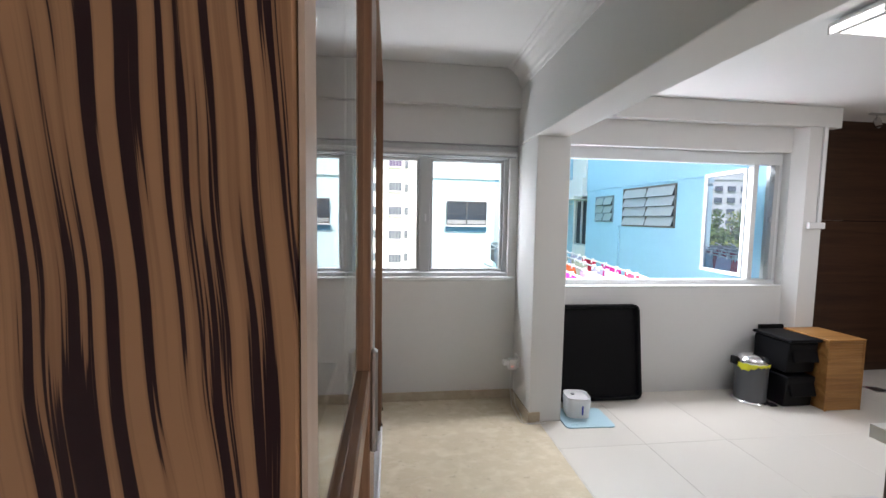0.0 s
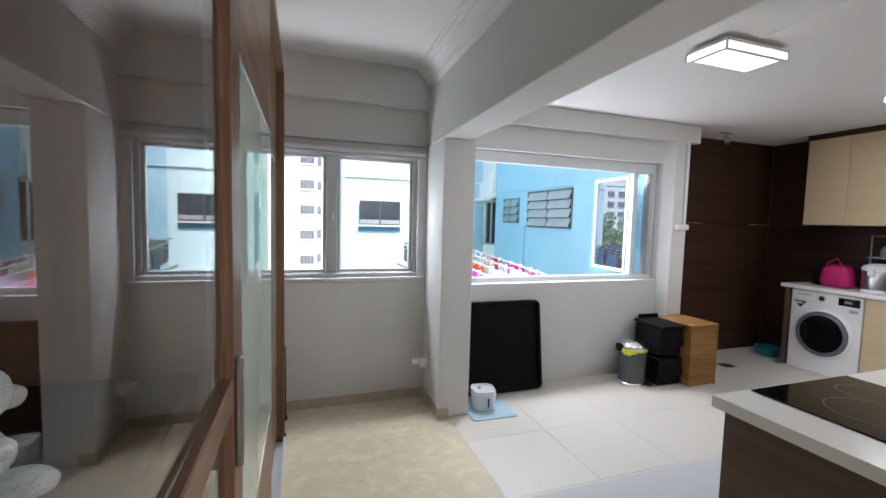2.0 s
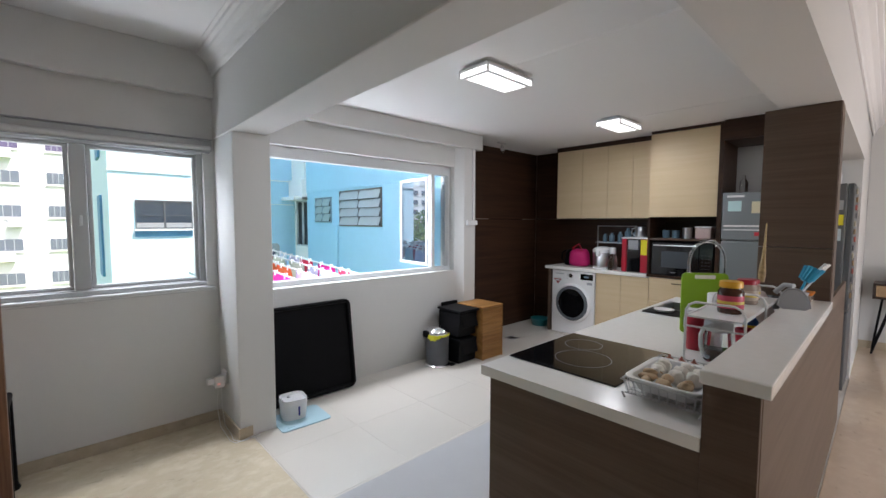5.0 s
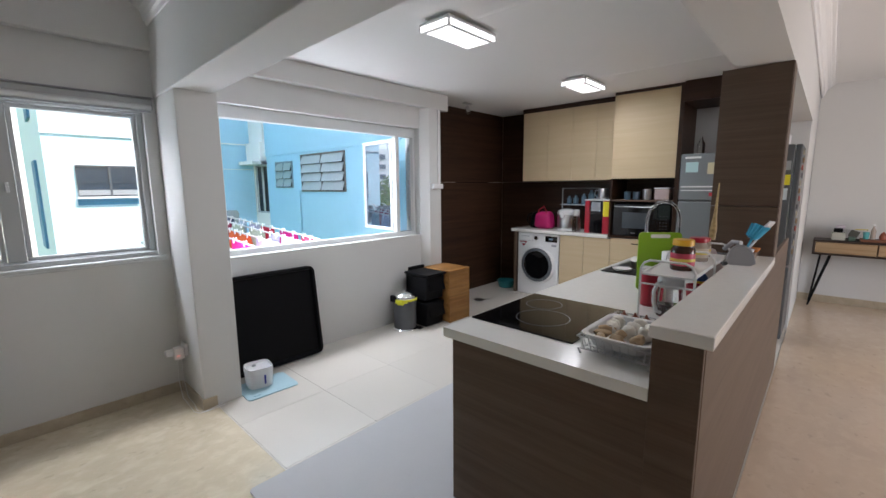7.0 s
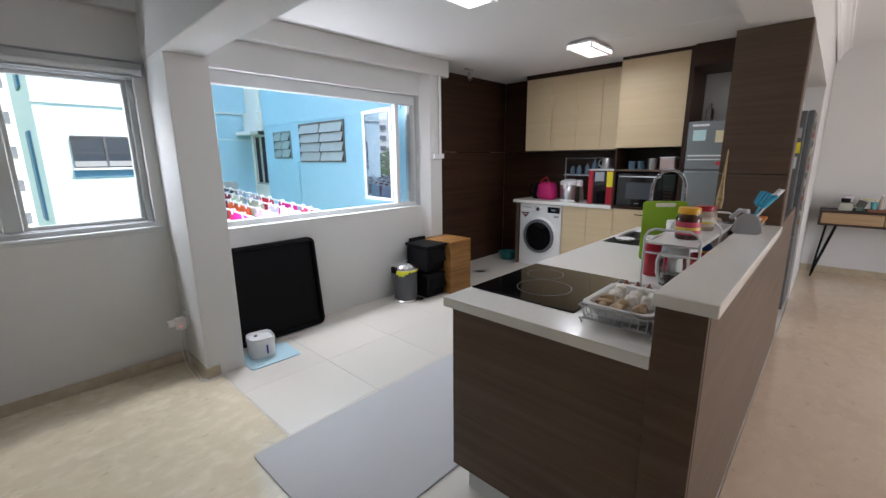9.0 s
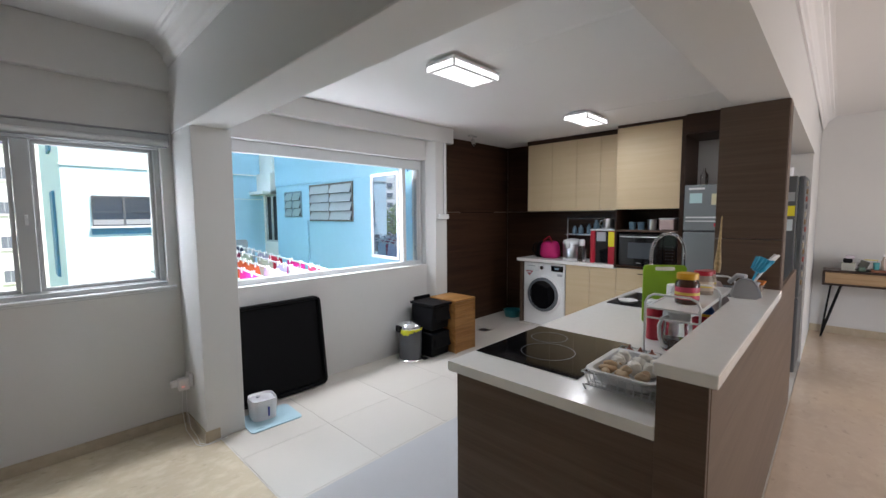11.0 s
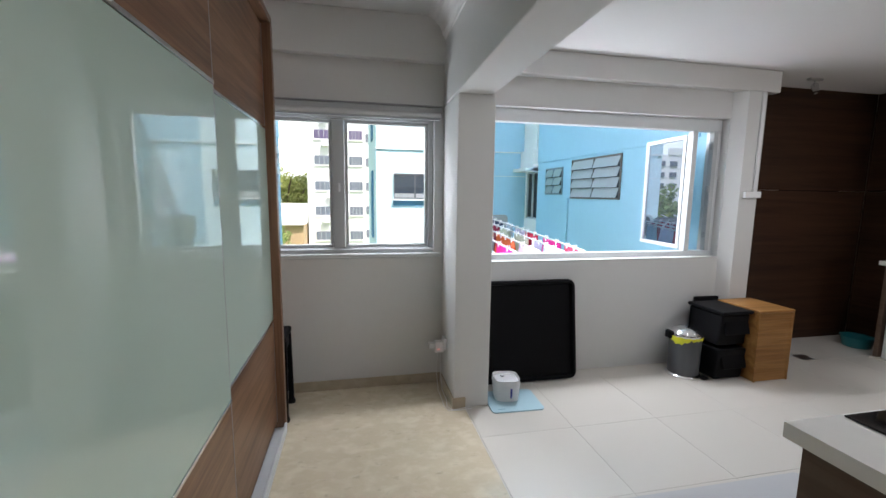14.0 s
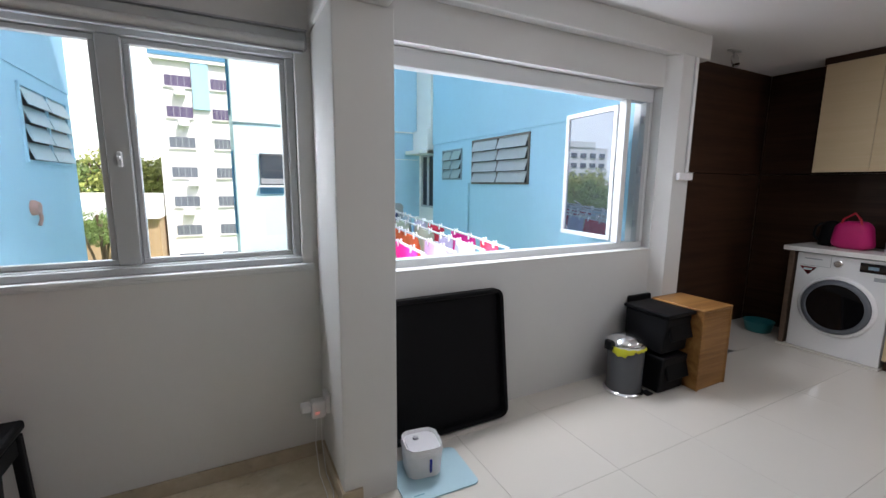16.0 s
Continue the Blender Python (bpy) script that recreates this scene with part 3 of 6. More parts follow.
sock = thing("wall_socket", "white wall socket with adapters plugged in", "socket")
part("plate", boxes((-0.1, -0.081, 0.24, 0.33, 0.32, 0.41), bevel=0.004), WHITE_PL, sock)
part("adapter", boxes((-0.165, -0.1, 0.25, 0.3, 0.3, 0.385), bevel=0.008, seg=2), WHITE_PL, sock)
part("charger", boxes((-0.21, -0.166, 0.255, 0.3, 0.335, 0.375), bevel=0.006, seg=2), WHITE_PL, sock)
part("switch_light", boxes((-0.15, -0.13, 0.246, 0.25, 0.325, 0.335)), emission_material("red_indicator", (1, 0.08, 0.03), 0.3), sock, "red glowing switch light")
cable = thing("power_cable", "thin white power cables hanging to the floor", "cable")
for dx, ph in ((0.0, 0.0), (0.03, 1.2)):
    pts = [(-0.14 + dx * 0.5, 0.275 - dx, 0.3), (-0.15 + dx, 0.27, 0.16), (-0.145 + dx, 0.22, 0.03), (-0.135 + dx, 0.12, 0.004), (-0.14 + 0.02 * math.sin(ph), 0.02, 0.004), (-0.12 + dx, -0.03, 0.004), (-0.05, -0.04 + dx * 0.5, 0.004), (0.04, -0.03 + dx, 0.004)]
    part("cord", tube(bmesh.new(), pts, 0.0022, 6), WHITE_PL, cable, smooth=True)

# ---- kitchen floor things ----
mat = thing("kitchen_mat", "large plain grey kitchen mat lying on the floor", "mat")
part("mat_sheet", moved(rounded_slab(1.76, 0.8, 0.001, 0.009, 0.02, bevel=0.003), pose(0.68, -1.395, 0, 0, 0, 0)), MAT_GREY, mat)

tray = thing("black_tray", "large black plastic tray leaning against the wall", "tray")
TM = pose(0.565, 0.30, 0.005, -7.5, 0, 0)
TT = TM @ pose(0, 0, 0.395, 90, 0, 0)
part("panel", moved(rounded_slab(0.84, 0.77, -0.012, 0.0, 0.045), TT), BLACK, tray)


def rim(sx, sy, r, z0, z1, w, seg=6):
    bm = bmesh.new()
    loops = []
    for gx, z in ((0, z0), (0.004, z1 - 0.004), (w * 0.5, z1), (w, z1 - 0.004), (w + 0.01, z0)):
        loop = []
        rr = max(r - gx, 0.005)
        for cx, cy, a0 in ((sx / 2 - r, sy / 2 - r, 0), (-sx / 2 + r, sy / 2 - r, 90), (-sx / 2 + r, -sy / 2 + r, 180), (sx / 2 - r, -sy / 2 + r, 270)):
            for k in range(seg + 1):
                a = radians(a0 + 90 * k / seg)
                loop.append(bm.verts.new((cx + rr * math.cos(a), cy + rr * math.sin(a), z)))
        loops.append(loop)
    for a, b in zip(loops, loops[1:]):
        for k in range(len(a)):
            j = (k + 1) % len(a)
            bm.faces.new((a[k], a[j], b[j], b[k]))
    return bm


part("raised_rim", moved(rim(0.86, 0.79, 0.055, -0.012, 0.035, 0.028), TT), BLACK, tray, smooth=True)

pm = thing("pet_mat", "pale blue silicone pet feeding mat on the tiles", "mat")
PALE_BLUE = material("pale_blue_silicone", (0.36, 0.53, 0.6), 0.45, vary=0.04, scale=8)
part("mat_sheet", moved(rounded_slab(0.37, 0.30, 0.001, 0.008, 0.03, bevel=0.003), pose(0.352, 0.02, 0, 0, 0, -2)), PALE_BLUE, pm)
part("mat_mark", moved(boxes((-0.14, -0.09, -0.12, -0.115, 0.0085, 0.0095)), pose(0.355, 0.025, 0, 0, 0, -2)), material("blue_print", (0.12, 0.28, 0.36), 0.5), pm)
pf = thing("pet_fountain", "white plastic pet water fountain with a blue level window", "pet fountain", (0.325, 0.085, 0.0085), -8)
fb = rounded_slab(0.17, 0.17, 0, 0.13, 0.05, 8, bevel=0.0)
for v in fb.verts:
    if v.co.z < 0.01:
        v.co.x *= 0.9
        v.co.y *= 0.9
pf.scale = (1.1, 1.1, 1.0)
part("tank", fb, WHITE_PL, pf, smooth=True)
part("bowl_rim", moved(rim(0.172, 0.172, 0.05, 0.115, 0.15, 0.006), pose(0, 0, 0)), WHITE_PL, pf, smooth=True)
part("water_tray", moved(rounded_slab(0.14, 0.14, 0.131, 0.137, 0.04), pose(0, 0, 0)), material("pale_grey_tray", (0.6, 0.6, 0.62), 0.2), pf)
part("spout", lathe([(0.014, 0.137), (0.013, 0.146), (0.006, 0.15), (0.0, 0.15)], 16, -0.02, 0.03), GREY_PL, pf, smooth=True)
part("level_window", boxes((0.012, 0.024, -0.088, -0.084, 0.03, 0.1), bevel=0.002), material("blue_window", (0.03, 0.04, 0.3), 0.15), pf, "dark blue level window")

bin_ = thing("pedal_bin", "grey pedal bin with a steel lid and yellow bag", "bin", (1.915, 0.2, 0))
BINGREY = material("dark_grey_enamel", (0.09, 0.095, 0.105), 0.35, metal=0.3, vary=0.04, scale=10)
part("body", lathe([(0.0, 0.012), (0.112, 0.012), (0.115, 0.03), (0.12, 0.33), (0.118, 0.335)], 40), BINGREY, bin_, smooth=True)
part("foot_ring", lathe([(0.12, 0.0), (0.13, 0.002), (0.132, 0.014), (0.122, 0.024), (0.116, 0.026)], 40), CHROME, bin_, smooth=True)
part("lid", lathe([(0.122, 0.335), (0.126, 0.345), (0.122, 0.362), (0.1, 0.385), (0.06, 0.402), (0.0, 0.408)], 40), CHROME, bin_, smooth=True)
part("hinge", boxes((-0.15, -0.115, 0.0, 0.06, 0.31, 0.375), bevel=0.006), BLACK, bin_)
part("pedal", boxes((0.06, 0.12, -0.15, -0.09, 0.008, 0.02), bevel=0.004), BLACK, bin_)
bag = bmesh.new()
ring = []
for k in range(30):
    a = radians(150 + k * 7.5)
    r0, d = 0.1225 + 0.003 * math.sin(k * 1.7), 0.018 + 0.035 * max(0, math.sin((k - 2) * 0.3)) * (1 if k < 13 else 0.3) + 0.008 * math.sin(k * 2.3)
    ring.append((bag.verts.new((r0 * math.cos(a), r0 * math.sin(a), 0.34)), bag.verts.new(((r0 + 0.006) * math.cos(a), (r0 + 0.006) * math.sin(a), 0.335 - d * 0.5)), bag.verts.new(((r0 + 0.002) * math.cos(a), (r0 + 0.002) * math.sin(a), 0.335 - d))))
for p, q in zip(ring, ring[1:]):
    bag.faces.new((p[0], q[0], q[1], p[1]))
    bag.faces.new((p[1], q[1], q[2], p[2]))
part("bin_bag", bag, material("yellow_bin_bag", (0.62, 0.62, 0.03), 0.35), bin_, "yellow bag folded over the rim", smooth=True)

bb = thing("storage_bin", "black plastic stacking storage bins", "storage bin", (2.2, 0.15, 0))
for z in (0.0, 0.28):
    sbm = boxes((-0.13, 0.13, -0.13, 0.2, z + 0.005, z + 0.26), bevel=0.012, seg=2)
    for v in sbm.verts:
        if v.co.z < z + 0.1 and v.co.y < 0:
            v.co.y += 0.025
    part("bin_body", sbm, BLACK, bb)
    part("front_flap", moved(boxes((-0.1, 0.125, -0.02, 0.0, 0.0, 0.13), bevel=0.006), pose(0, -0.135, z + 0.1, -16, 0, 0)), BLACK, bb)
part("lid", boxes((-0.145, 0.145, -0.15, 0.21, 0.545, 0.57), bevel=0.008, seg=2), BLACK, bb)

BAMBOO = wood_material("honey_bamboo", (0.19, 0.085, 0.024), (0.38, 0.195, 0.065), 0, 0.4, grain=1.2, rand=0.06)
lb = thing("bamboo_box", "honey bamboo storage box standing on the tiles", "storage box")
BX0, BX1, BY0, BY1, BH = 2.345, 2.675, -0.045, 0.34, 0.575
part("body", boxes((BX0 + 0.006, BX1 - 0.006, BY0 + 0.006, BY1 - 0.006, 0.004, BH - 0.01)), BAMBOO, lb)
for k in range(28):
    z = 0.006 + k * 0.01975
    part("slat", boxes((BX0, BX1, BY0, BY0 + 0.0055, z, z + 0.0193), bevel=0.0006), BAMBOO, lb)
for x0, x1 in ((BX0 - 0.002, BX0 + 0.018), (BX1 - 0.018, BX1 + 0.002)):
    part("corner_strip", boxes((x0, x1, BY0 - 0.004, BY0 - 0.0005, 0.0, BH - 0.012), bevel=0.001), BAMBOO, lb)
part("lid", boxes((BX0 - 0.004, BX1 + 0.004, BY0 - 0.006, BY1 + 0.004, BH - 0.0095, BH + 0.006), bevel=0.003), BAMBOO, lb)
fold = thing("folded_tray", "black flat tray tucked behind the bins", "tray")
part("panel", moved(boxes((-0.17, 0.17, -0.012, 0.012, 0.0, 0.592), bevel=0.006), pose(2.34, 0.395, 0.0, -2, 0, 0)), BLACK, fold)

spot = thing("ceiling_spotlight", "small brushed steel ceiling spotlight", "spotlight", (3.25, 0.46, CZ))
part("base", boxes((-0.07, 0.07, -0.02, 0.02, -0.018, 0.0), bevel=0.004), STEEL, spot)
part("arm", tube(bmesh.new(), [(0, 0, -0.018), (0, 0, -0.05)], 0.006, 8), STEEL, spot, smooth=True)
part("head", moved(lathe([(0.0, 0.0), (0.022, 0.0), (0.026, 0.01), (0.026, 0.085), (0.02, 0.085), (0.0, 0.075)], 20), pose(0, 0, -0.05, 158, 12, 0)), CHROME, spot, smooth=True)
basin = thing("plastic_basin", "teal plastic basin on the floor beside the cabinet", "basin", (4.15, 0.45, 0))
part("bowl", lathe([(0.0, 0.004), (0.1, 0.0), (0.105, 0.004), (0.125, 0.1), (0.132, 0.102), (0.13, 0.105), (0.12, 0.1), (0.1, 0.012), (0.0, 0.012)], 28), material("teal_plastic", (0.02, 0.2, 0.22), 0.35), basin, smooth=True)
drain = thing("floor_drain", "small steel floor drain grating", "drain", (3.3, 0.3, 0.001))
part("plate", boxes((-0.06, 0.06, -0.06, 0.06, 0.0, 0.004), bevel=0.001), STEEL, drain)

# ---- kitchen joinery ----
structure("panel_yard", boxes((2.645, 4.449, 0.752, 0.779, 0, 1.53), (2.645, 4.449, 0.752, 0.779, 1.534, CZ - 0.001)), DARKWOOD_X, "dark brown wood laminate wall panelling", "panelling")
structure("panel_yard_return", boxes((2.6415, 2.6445, 0.36, 0.779, 0, CZ - 0.001)), DARKWOOD_Y, "dark brown wood laminate return panel", "panelling")
structure("panel_east", boxes((4.451, 4.499, -1.03, 0.75, 0, 1.53), (4.451, 4.499, -1.03, 0.75, 1.534, CZ - 0.001)), DARKWOOD_Y, "dark brown wood laminate end panelling", "panelling")
part("seam_handle", boxes((3.35, 4.1, 0.748, 0.7515, 1.525, 1.535)), BLACK, bpy.data.objects["panel_yard"])

wc = thing("wall_cabinet", "pale ash wall cabinet with four flat doors", "cabinet")
UX = 4.15
part("carcass", boxes((UX + 0.02, 4.45, -1.085, 0.2, 1.55, 2.44)), DARKWOOD_Y, wc)
for a, b in ((-0.168, 0.2), (-0.512, -0.171), (-0.822, -0.515), (-1.085, -0.825)):
    part("door", boxes((UX, UX + 0.019, a, b, 1.54, 2.44), bevel=0.0015), CREAM_Y, wc)
part("fascia", boxes((UX + 0.01, 4.45, -1.085, 0.22, 2.441, CZ - 0.001)), DARKWOOD_Y, wc, "dark brown top fascia")
part("light_strip", boxes((UX + 0.03, UX + 0.05, -1.05, 0.15, 1.542, 1.55)), ALU_LIGHT, wc)

HX = 3.97
tc = thing("oven_cabinet", "tall cabinet with ash door over a microwave niche", "cabinet")
part("door", boxes((HX, HX + 0.019, -1.75, -1.09, 1.55, 2.465), bevel=0.0015), CREAM_Y, tc)
part("upper_box", boxes((HX + 0.02, 4.499, -1.75, -1.09, 1.55, 2.47)), DARKWOOD_Y, tc)
part("fascia", boxes((HX + 0.004, 4.499, -1.78, -1.09, 2.471, CZ - 0.001)), DARKWOOD_Y, tc)
part("side_panel", boxes((HX - 0.005, 4.499, -1.79, -1.751, 0.0, 2.47)), DARKWOOD_Y, tc)
part("niche_side", boxes((HX, 4.449, -1.105, -1.088, 0.9, 1.549)), DARKWOOD_Y, tc)
part("niche_back", boxes((4.452, 4.498, -1.75, -1.04, 0.9, 1.549)), DARKWOOD_Y, tc)
part("niche_shelf", boxes((HX + 0.005, 4.449, -1.75, -1.106, 1.295, 1.312)), ISLAND_Y, tc)
part("niche_floor", boxes((HX - 0.005, 4.499, -1.75, -1.06, 0.875, 0.9)), DARKWOOD_Y, tc)

for a, b, nm in ((-0.792, -0.48, "door"), (-1.113, -0.795, "door")):
    bc = thing("base_cabinet", "pale ash base cabinet with a flat door", "cabinet", group="base cabinets")
    part("body", boxes((HX + 0.02, 4.449, a, b, 0.08, 0.858)), WHITE_PL, bc)
    part("door", boxes((HX, HX + 0.019, a + 0.001, b - 0.001, 0.085, 0.855), bevel=0.0015), CREAM_Y, bc)
    part("plinth", boxes((HX + 0.05, 4.4, a, b, 0.0, 0.08)), DARKWOOD_Y, bc)
dr = thing("drawer_cabinet", "pale ash drawer cabinet under the microwave niche", "cabinet")
part("body", boxes((HX + 0.02, 4.449, -1.75, -1.116, 0.08, 0.874)), WHITE_PL, dr)
for z0, z1 in ((0.6, 0.87), (0.345, 0.597), (0.085, 0.342)):
    d = part("drawer_front", boxes((HX, HX + 0.019, -1.749, -1.117, z0, z1), bevel=0.0015), CREAM_Y, dr)
    part("handle", tube(bmesh.new(), [(HX, -1.36, z1 - 0.05), (HX - 0.022, -1.36, z1 - 0.05), (HX - 0.022, -1.58, z1 - 0.05), (HX, -1.58, z1 - 0.05)], 0.005, 8), BLACK, d, "slim dark bar handle", smooth=True)
part("plinth", boxes((HX + 0.05, 4.4, -1.75, -1.116, 0.0, 0.08)), DARKWOOD_Y, dr)
ct = thing("worktop", "white quartz worktop over the washing machine", "worktop")
part("slab", boxes((HX - 0.02, 4.449, -1.087, 0.245, 0.86, 0.9), bevel=0.003), QUARTZ, ct)
ep = thing("end_panel", "brown laminate end panel beside the washing machine", "panel")
part("panel", boxes((HX - 0.005, 4.449, 0.165, 0.2, 0.0, 0.859), bevel=0.001), ISLAND_Y, ep)

wm = thing("washing_machine", "white front-loading washing machine with a dark round door", "washing machine", (HX + 0.01, -0.16, 0))
part("cabinet_body", boxes((0.0, 0.44, -0.305, 0.305, 0.012, 0.85), bevel=0.008, seg=2), WHITE_MET, wm)
DM = pose(0, 0, 0.43, 0, -90, 0)
part("door_ring", moved(lathe([(0.255, 0.0), (0.255, 0.018), (0.245, 0.03), (0.232, 0.032), (0.228, 0.02)], 56), DM), WHITE_PL, wm, "white ring round the door", smooth=True)
part("door_frame", moved(lathe([(0.228, 0.006), (0.226, 0.03), (0.214, 0.042), (0.192, 0.045), (0.188, 0.035)], 56), DM), material("graphite_plastic", (0.1, 0.11, 0.125), 0.35), wm, smooth=True)
part("door_window", moved(lathe([(0.19, 0.03), (0.13, 0.02), (0.0, 0.012)], 56), DM), BLACK_GLASS, wm, "black glass porthole", smooth=True)
part("dial", moved(lathe([(0.03, 0.0), (0.03, 0.018), (0.024, 0.024), (0.0, 0.024)], 32), pose(0, 0.02, 0.79, 0, -90, 0)), CHROME, wm, smooth=True)
part("display", boxes((-0.003, 0.0005, -0.28, -0.11, 0.75, 0.825), bevel=0.001), BLACK_GLASS, wm)
part("display_digits", boxes((-0.0042, -0.0032, -0.22, -0.16, 0.775, 0.8)), material("display_grey_blue", (0.18, 0.26, 0.33), 0.3), wm)
part("drawer_seam", boxes((-0.001, 0.0005, 0.07, 0.28, 0.745, 0.748), (-0.001, 0.0005, 0.07, 0.073, 0.748, 0.84)), GREY_PL, wm)
part("brand_bar", boxes((-0.0012, 0.0005, 0.13, 0.25, 0.8, 0.81)), GREY_PL, wm)
tri = bmesh.new()
tv = [tri.verts.new(p) for p in ((-0.0015, 0.28, 0.735), (-0.0015, 0.16, 0.735), (-0.0015, 0.215, 0.665))]
tri.faces.new(tv)
bmesh.ops.solidify(tri, geom=tri.faces[:], thickness=0.001)
part("sticker", tri, material("red_sticker", (0.45, 0.03, 0.05), 0.35), wm, "red triangular sticker")
part("sticker_text", boxes((-0.0032, -0.0027, 0.19, 0.25, 0.705, 0.722)), WHITE_PL, wm)
part("label_plate", boxes((-0.0012, 0.0005, -0.27, -0.2, 0.69, 0.72)), GREY_PL, wm)
part("plinth_strip", boxes((0.006, 0.02, -0.3, 0.3, 0.0, 0.012)), BLACK, wm)
structure("plinth_step", boxes((HX - 0.04, 4.449, -0.48, 0.2, 0.0005, 0.012)), TILE, "low tiled step under the washing machine", "step")

# ---- island, bar and post ----
isl = thing("kitchen_island", "grey-brown laminate kitchen island with a raised bar", "kitchen island")
part("end_panel", boxes((0.338, 0.358, -2.622, -1.862, 0.125, 0.858), bevel=0.001), ISLAND_Y, isl)
part("side_panel", boxes((0.359, 2.6, -1.882, -1.862, 0.125, 0.858), bevel=0.001), ISLAND_X, isl)
part("bar_end_panel", boxes((0.325, 0.345, -2.752, -2.624, 0.125, 1.064), bevel=0.001), ISLAND_Y, isl)
part("bar_panel", boxes((0.357, 3.3, -2.752, -2.735, 0.0, 1.064), bevel=0.001), ISLAND_X, isl)
part("bar_inner_panel", boxes((0.357, 2.6, -2.64, -2.624, 0.9, 1.064)), ISLAND_X, isl)
part("far_end_panel", boxes((2.6, 2.62, -2.73, -1.862, 0.125, 0.858)), ISLAND_Y, isl)
part("plinth", boxes((0.385, 2.6, -2.734, -1.915, 0.0, 0.124)), ALU_LIGHT, isl, "pale aluminium plinth")
SX0, SX1, SY0, SY1 = 1.85, 2.41, -2.11, -1.87
slab = bmesh.new()
def ring_points(z):
    return [[slab.verts.new((x, y, z)) for x, y in c] for c in (((0.322, -2.623), (2.64, -2.623), (2.64, -1.825), (0.322, -1.825)), ((SX0, SY0), (SX1, SY0), (SX1, SY1), (SX0, SY1)))]
(lo_o, lo_i), (hi_o, hi_i) = ring_points(0.86), ring_points(0.9)
for k in range(4):
    j = (k + 1) % 4
    slab.faces.new((hi_o[k], hi_o[j], hi_i[j], hi_i[k]))
    slab.faces.new((lo_o[k], lo_o[j], lo_i[j], lo_i[k]))
    slab.faces.new((lo_o[k], lo_o[j], hi_o[j], hi_o[k]))
    slab.faces.new((lo_i[k], lo_i[j], hi_i[j], hi_i[k]))
part("worktop", slab, QUARTZ, isl, "white quartz worktop")
part("bar_top", boxes((0.286, 1.832, -2.778, -2.6245, 1.065, 1.102), bevel=0.0025), QUARTZ, isl, "white quartz bar top")
sink = part("sink", boxes((SX0, SX1, SY0, SY1, 0.72, 0.725), (SX0, SX0 + 0.004, SY0, SY1, 0.725, 0.898), (SX1 - 0.004, SX1, SY0, SY1, 0.725, 0.898), (SX0 + 0.004, SX1 - 0.004, SY0, SY0 + 0.004, 0.725, 0.898), (SX0 + 0.004, SX1 - 0.004, SY1 - 0.004, SY1, 0.725, 0.898)), STEEL, isl, "undermounted steel sink")
part("sink_rim", moved(rim(SX1 - SX0 + 0.03, SY1 - SY0 + 0.03, 0.03, 0.898, 0.904, 0.02), pose((SX0 + SX1) / 2, (SY0 + SY1) / 2, 0)), STEEL, sink, smooth=True)
dish = thing("soap_dish", "white plastic strainer dish resting in the sink", "dish", (1.95, -1.97, 0.9))
part("dish_body", lathe([(0.0, 0.0), (0.05, 0.002), (0.062, 0.016), (0.058, 0.017), (0.03, 0.008), (0.0, 0.007)], 28), WHITE_PL, dish, smooth=True)
grid = thing("sink_grid", "black roll-up drying grid over the sink", "drying grid")
part("mat", boxes((SX0 + 0.01, SX0 + 0.2, SY0 - 0.01, SY1 + 0.01, 0.9035, 0.9075), bevel=0.001), BLACK, grid)
dish.location.z = 0.908

hob = thing("induction_hob", "black glass induction hob set in the white worktop", "hob")
part("glass_plate", boxes((0.494, 1.035, -2.312, -1.836, 0.9005, 0.906), bevel=0.002), BLACK_GLASS, hob)
RING = material("grey_hob_print", (0.12, 0.12, 0.125), 0.3)
for hx, hy, hr in ((0.69, -2.08, 0.115), (0.88, -1.98, 0.085)):
    part("zone_ring", lathe([(hr - 0.002, 0.9062), (hr + 0.001, 0.9062), (hr + 0.001, 0.9066), (hr - 0.002, 0.9066)], 56, hx, hy), RING, hob, "thin grey cooking zone ring", smooth=False)
for k in range(5):
    part("touch_mark", boxes((0.6 + k * 0.05, 0.615 + k * 0.05, -2.3, -2.297, 0.9062, 0.9066)), RING, hob)

post = thing("timber_clad_post", "grey-brown laminate clad post under the beam", "post")
for z0, z1 in ((1.103, 1.36), (1.364, BEAM - 0.001)):
    part("cladding", boxes((1.834, 1.99, -2.766, -2.47, z0, z1), bevel=0.001), ISLAND_Y, post)
part("side_trim", boxes((1.845, 1.99, -2.769, -2.7665, 1.103, BEAM - 0.001)), ISLAND_Y, post)
part("lower_post", boxes((1.9, 1.99, -2.733, -2.642, 0.0, 1.06)), ISLAND_Y, post)

WIRE = material("chrome_wire", (0.62, 0.62, 0.63), 0.28, metal=1.0)
WHITE_WIRE = material("white_coated_wire", (0.78, 0.78, 0.78), 0.3)
db = thing("wire_basket", "chrome wire draining basket on the worktop", "basket", (0.61, -2.478, 0.901))
bx, by, bz = 0.185, 0.118, 0.066
rim_pts = [(bx, by, bz), (-bx, by, bz), (-bx, -by, bz), (bx, -by, bz)]
part("top_rim", tube(bmesh.new(), rim_pts, 0.0035, 8, closed=True), WIRE, db, smooth=True)
part("lower_rim", tube(bmesh.new(), [(x * 0.93, y * 0.92, 0.018) for x, y, z in rim_pts], 0.003, 8, closed=True), WIRE, db, smooth=True)
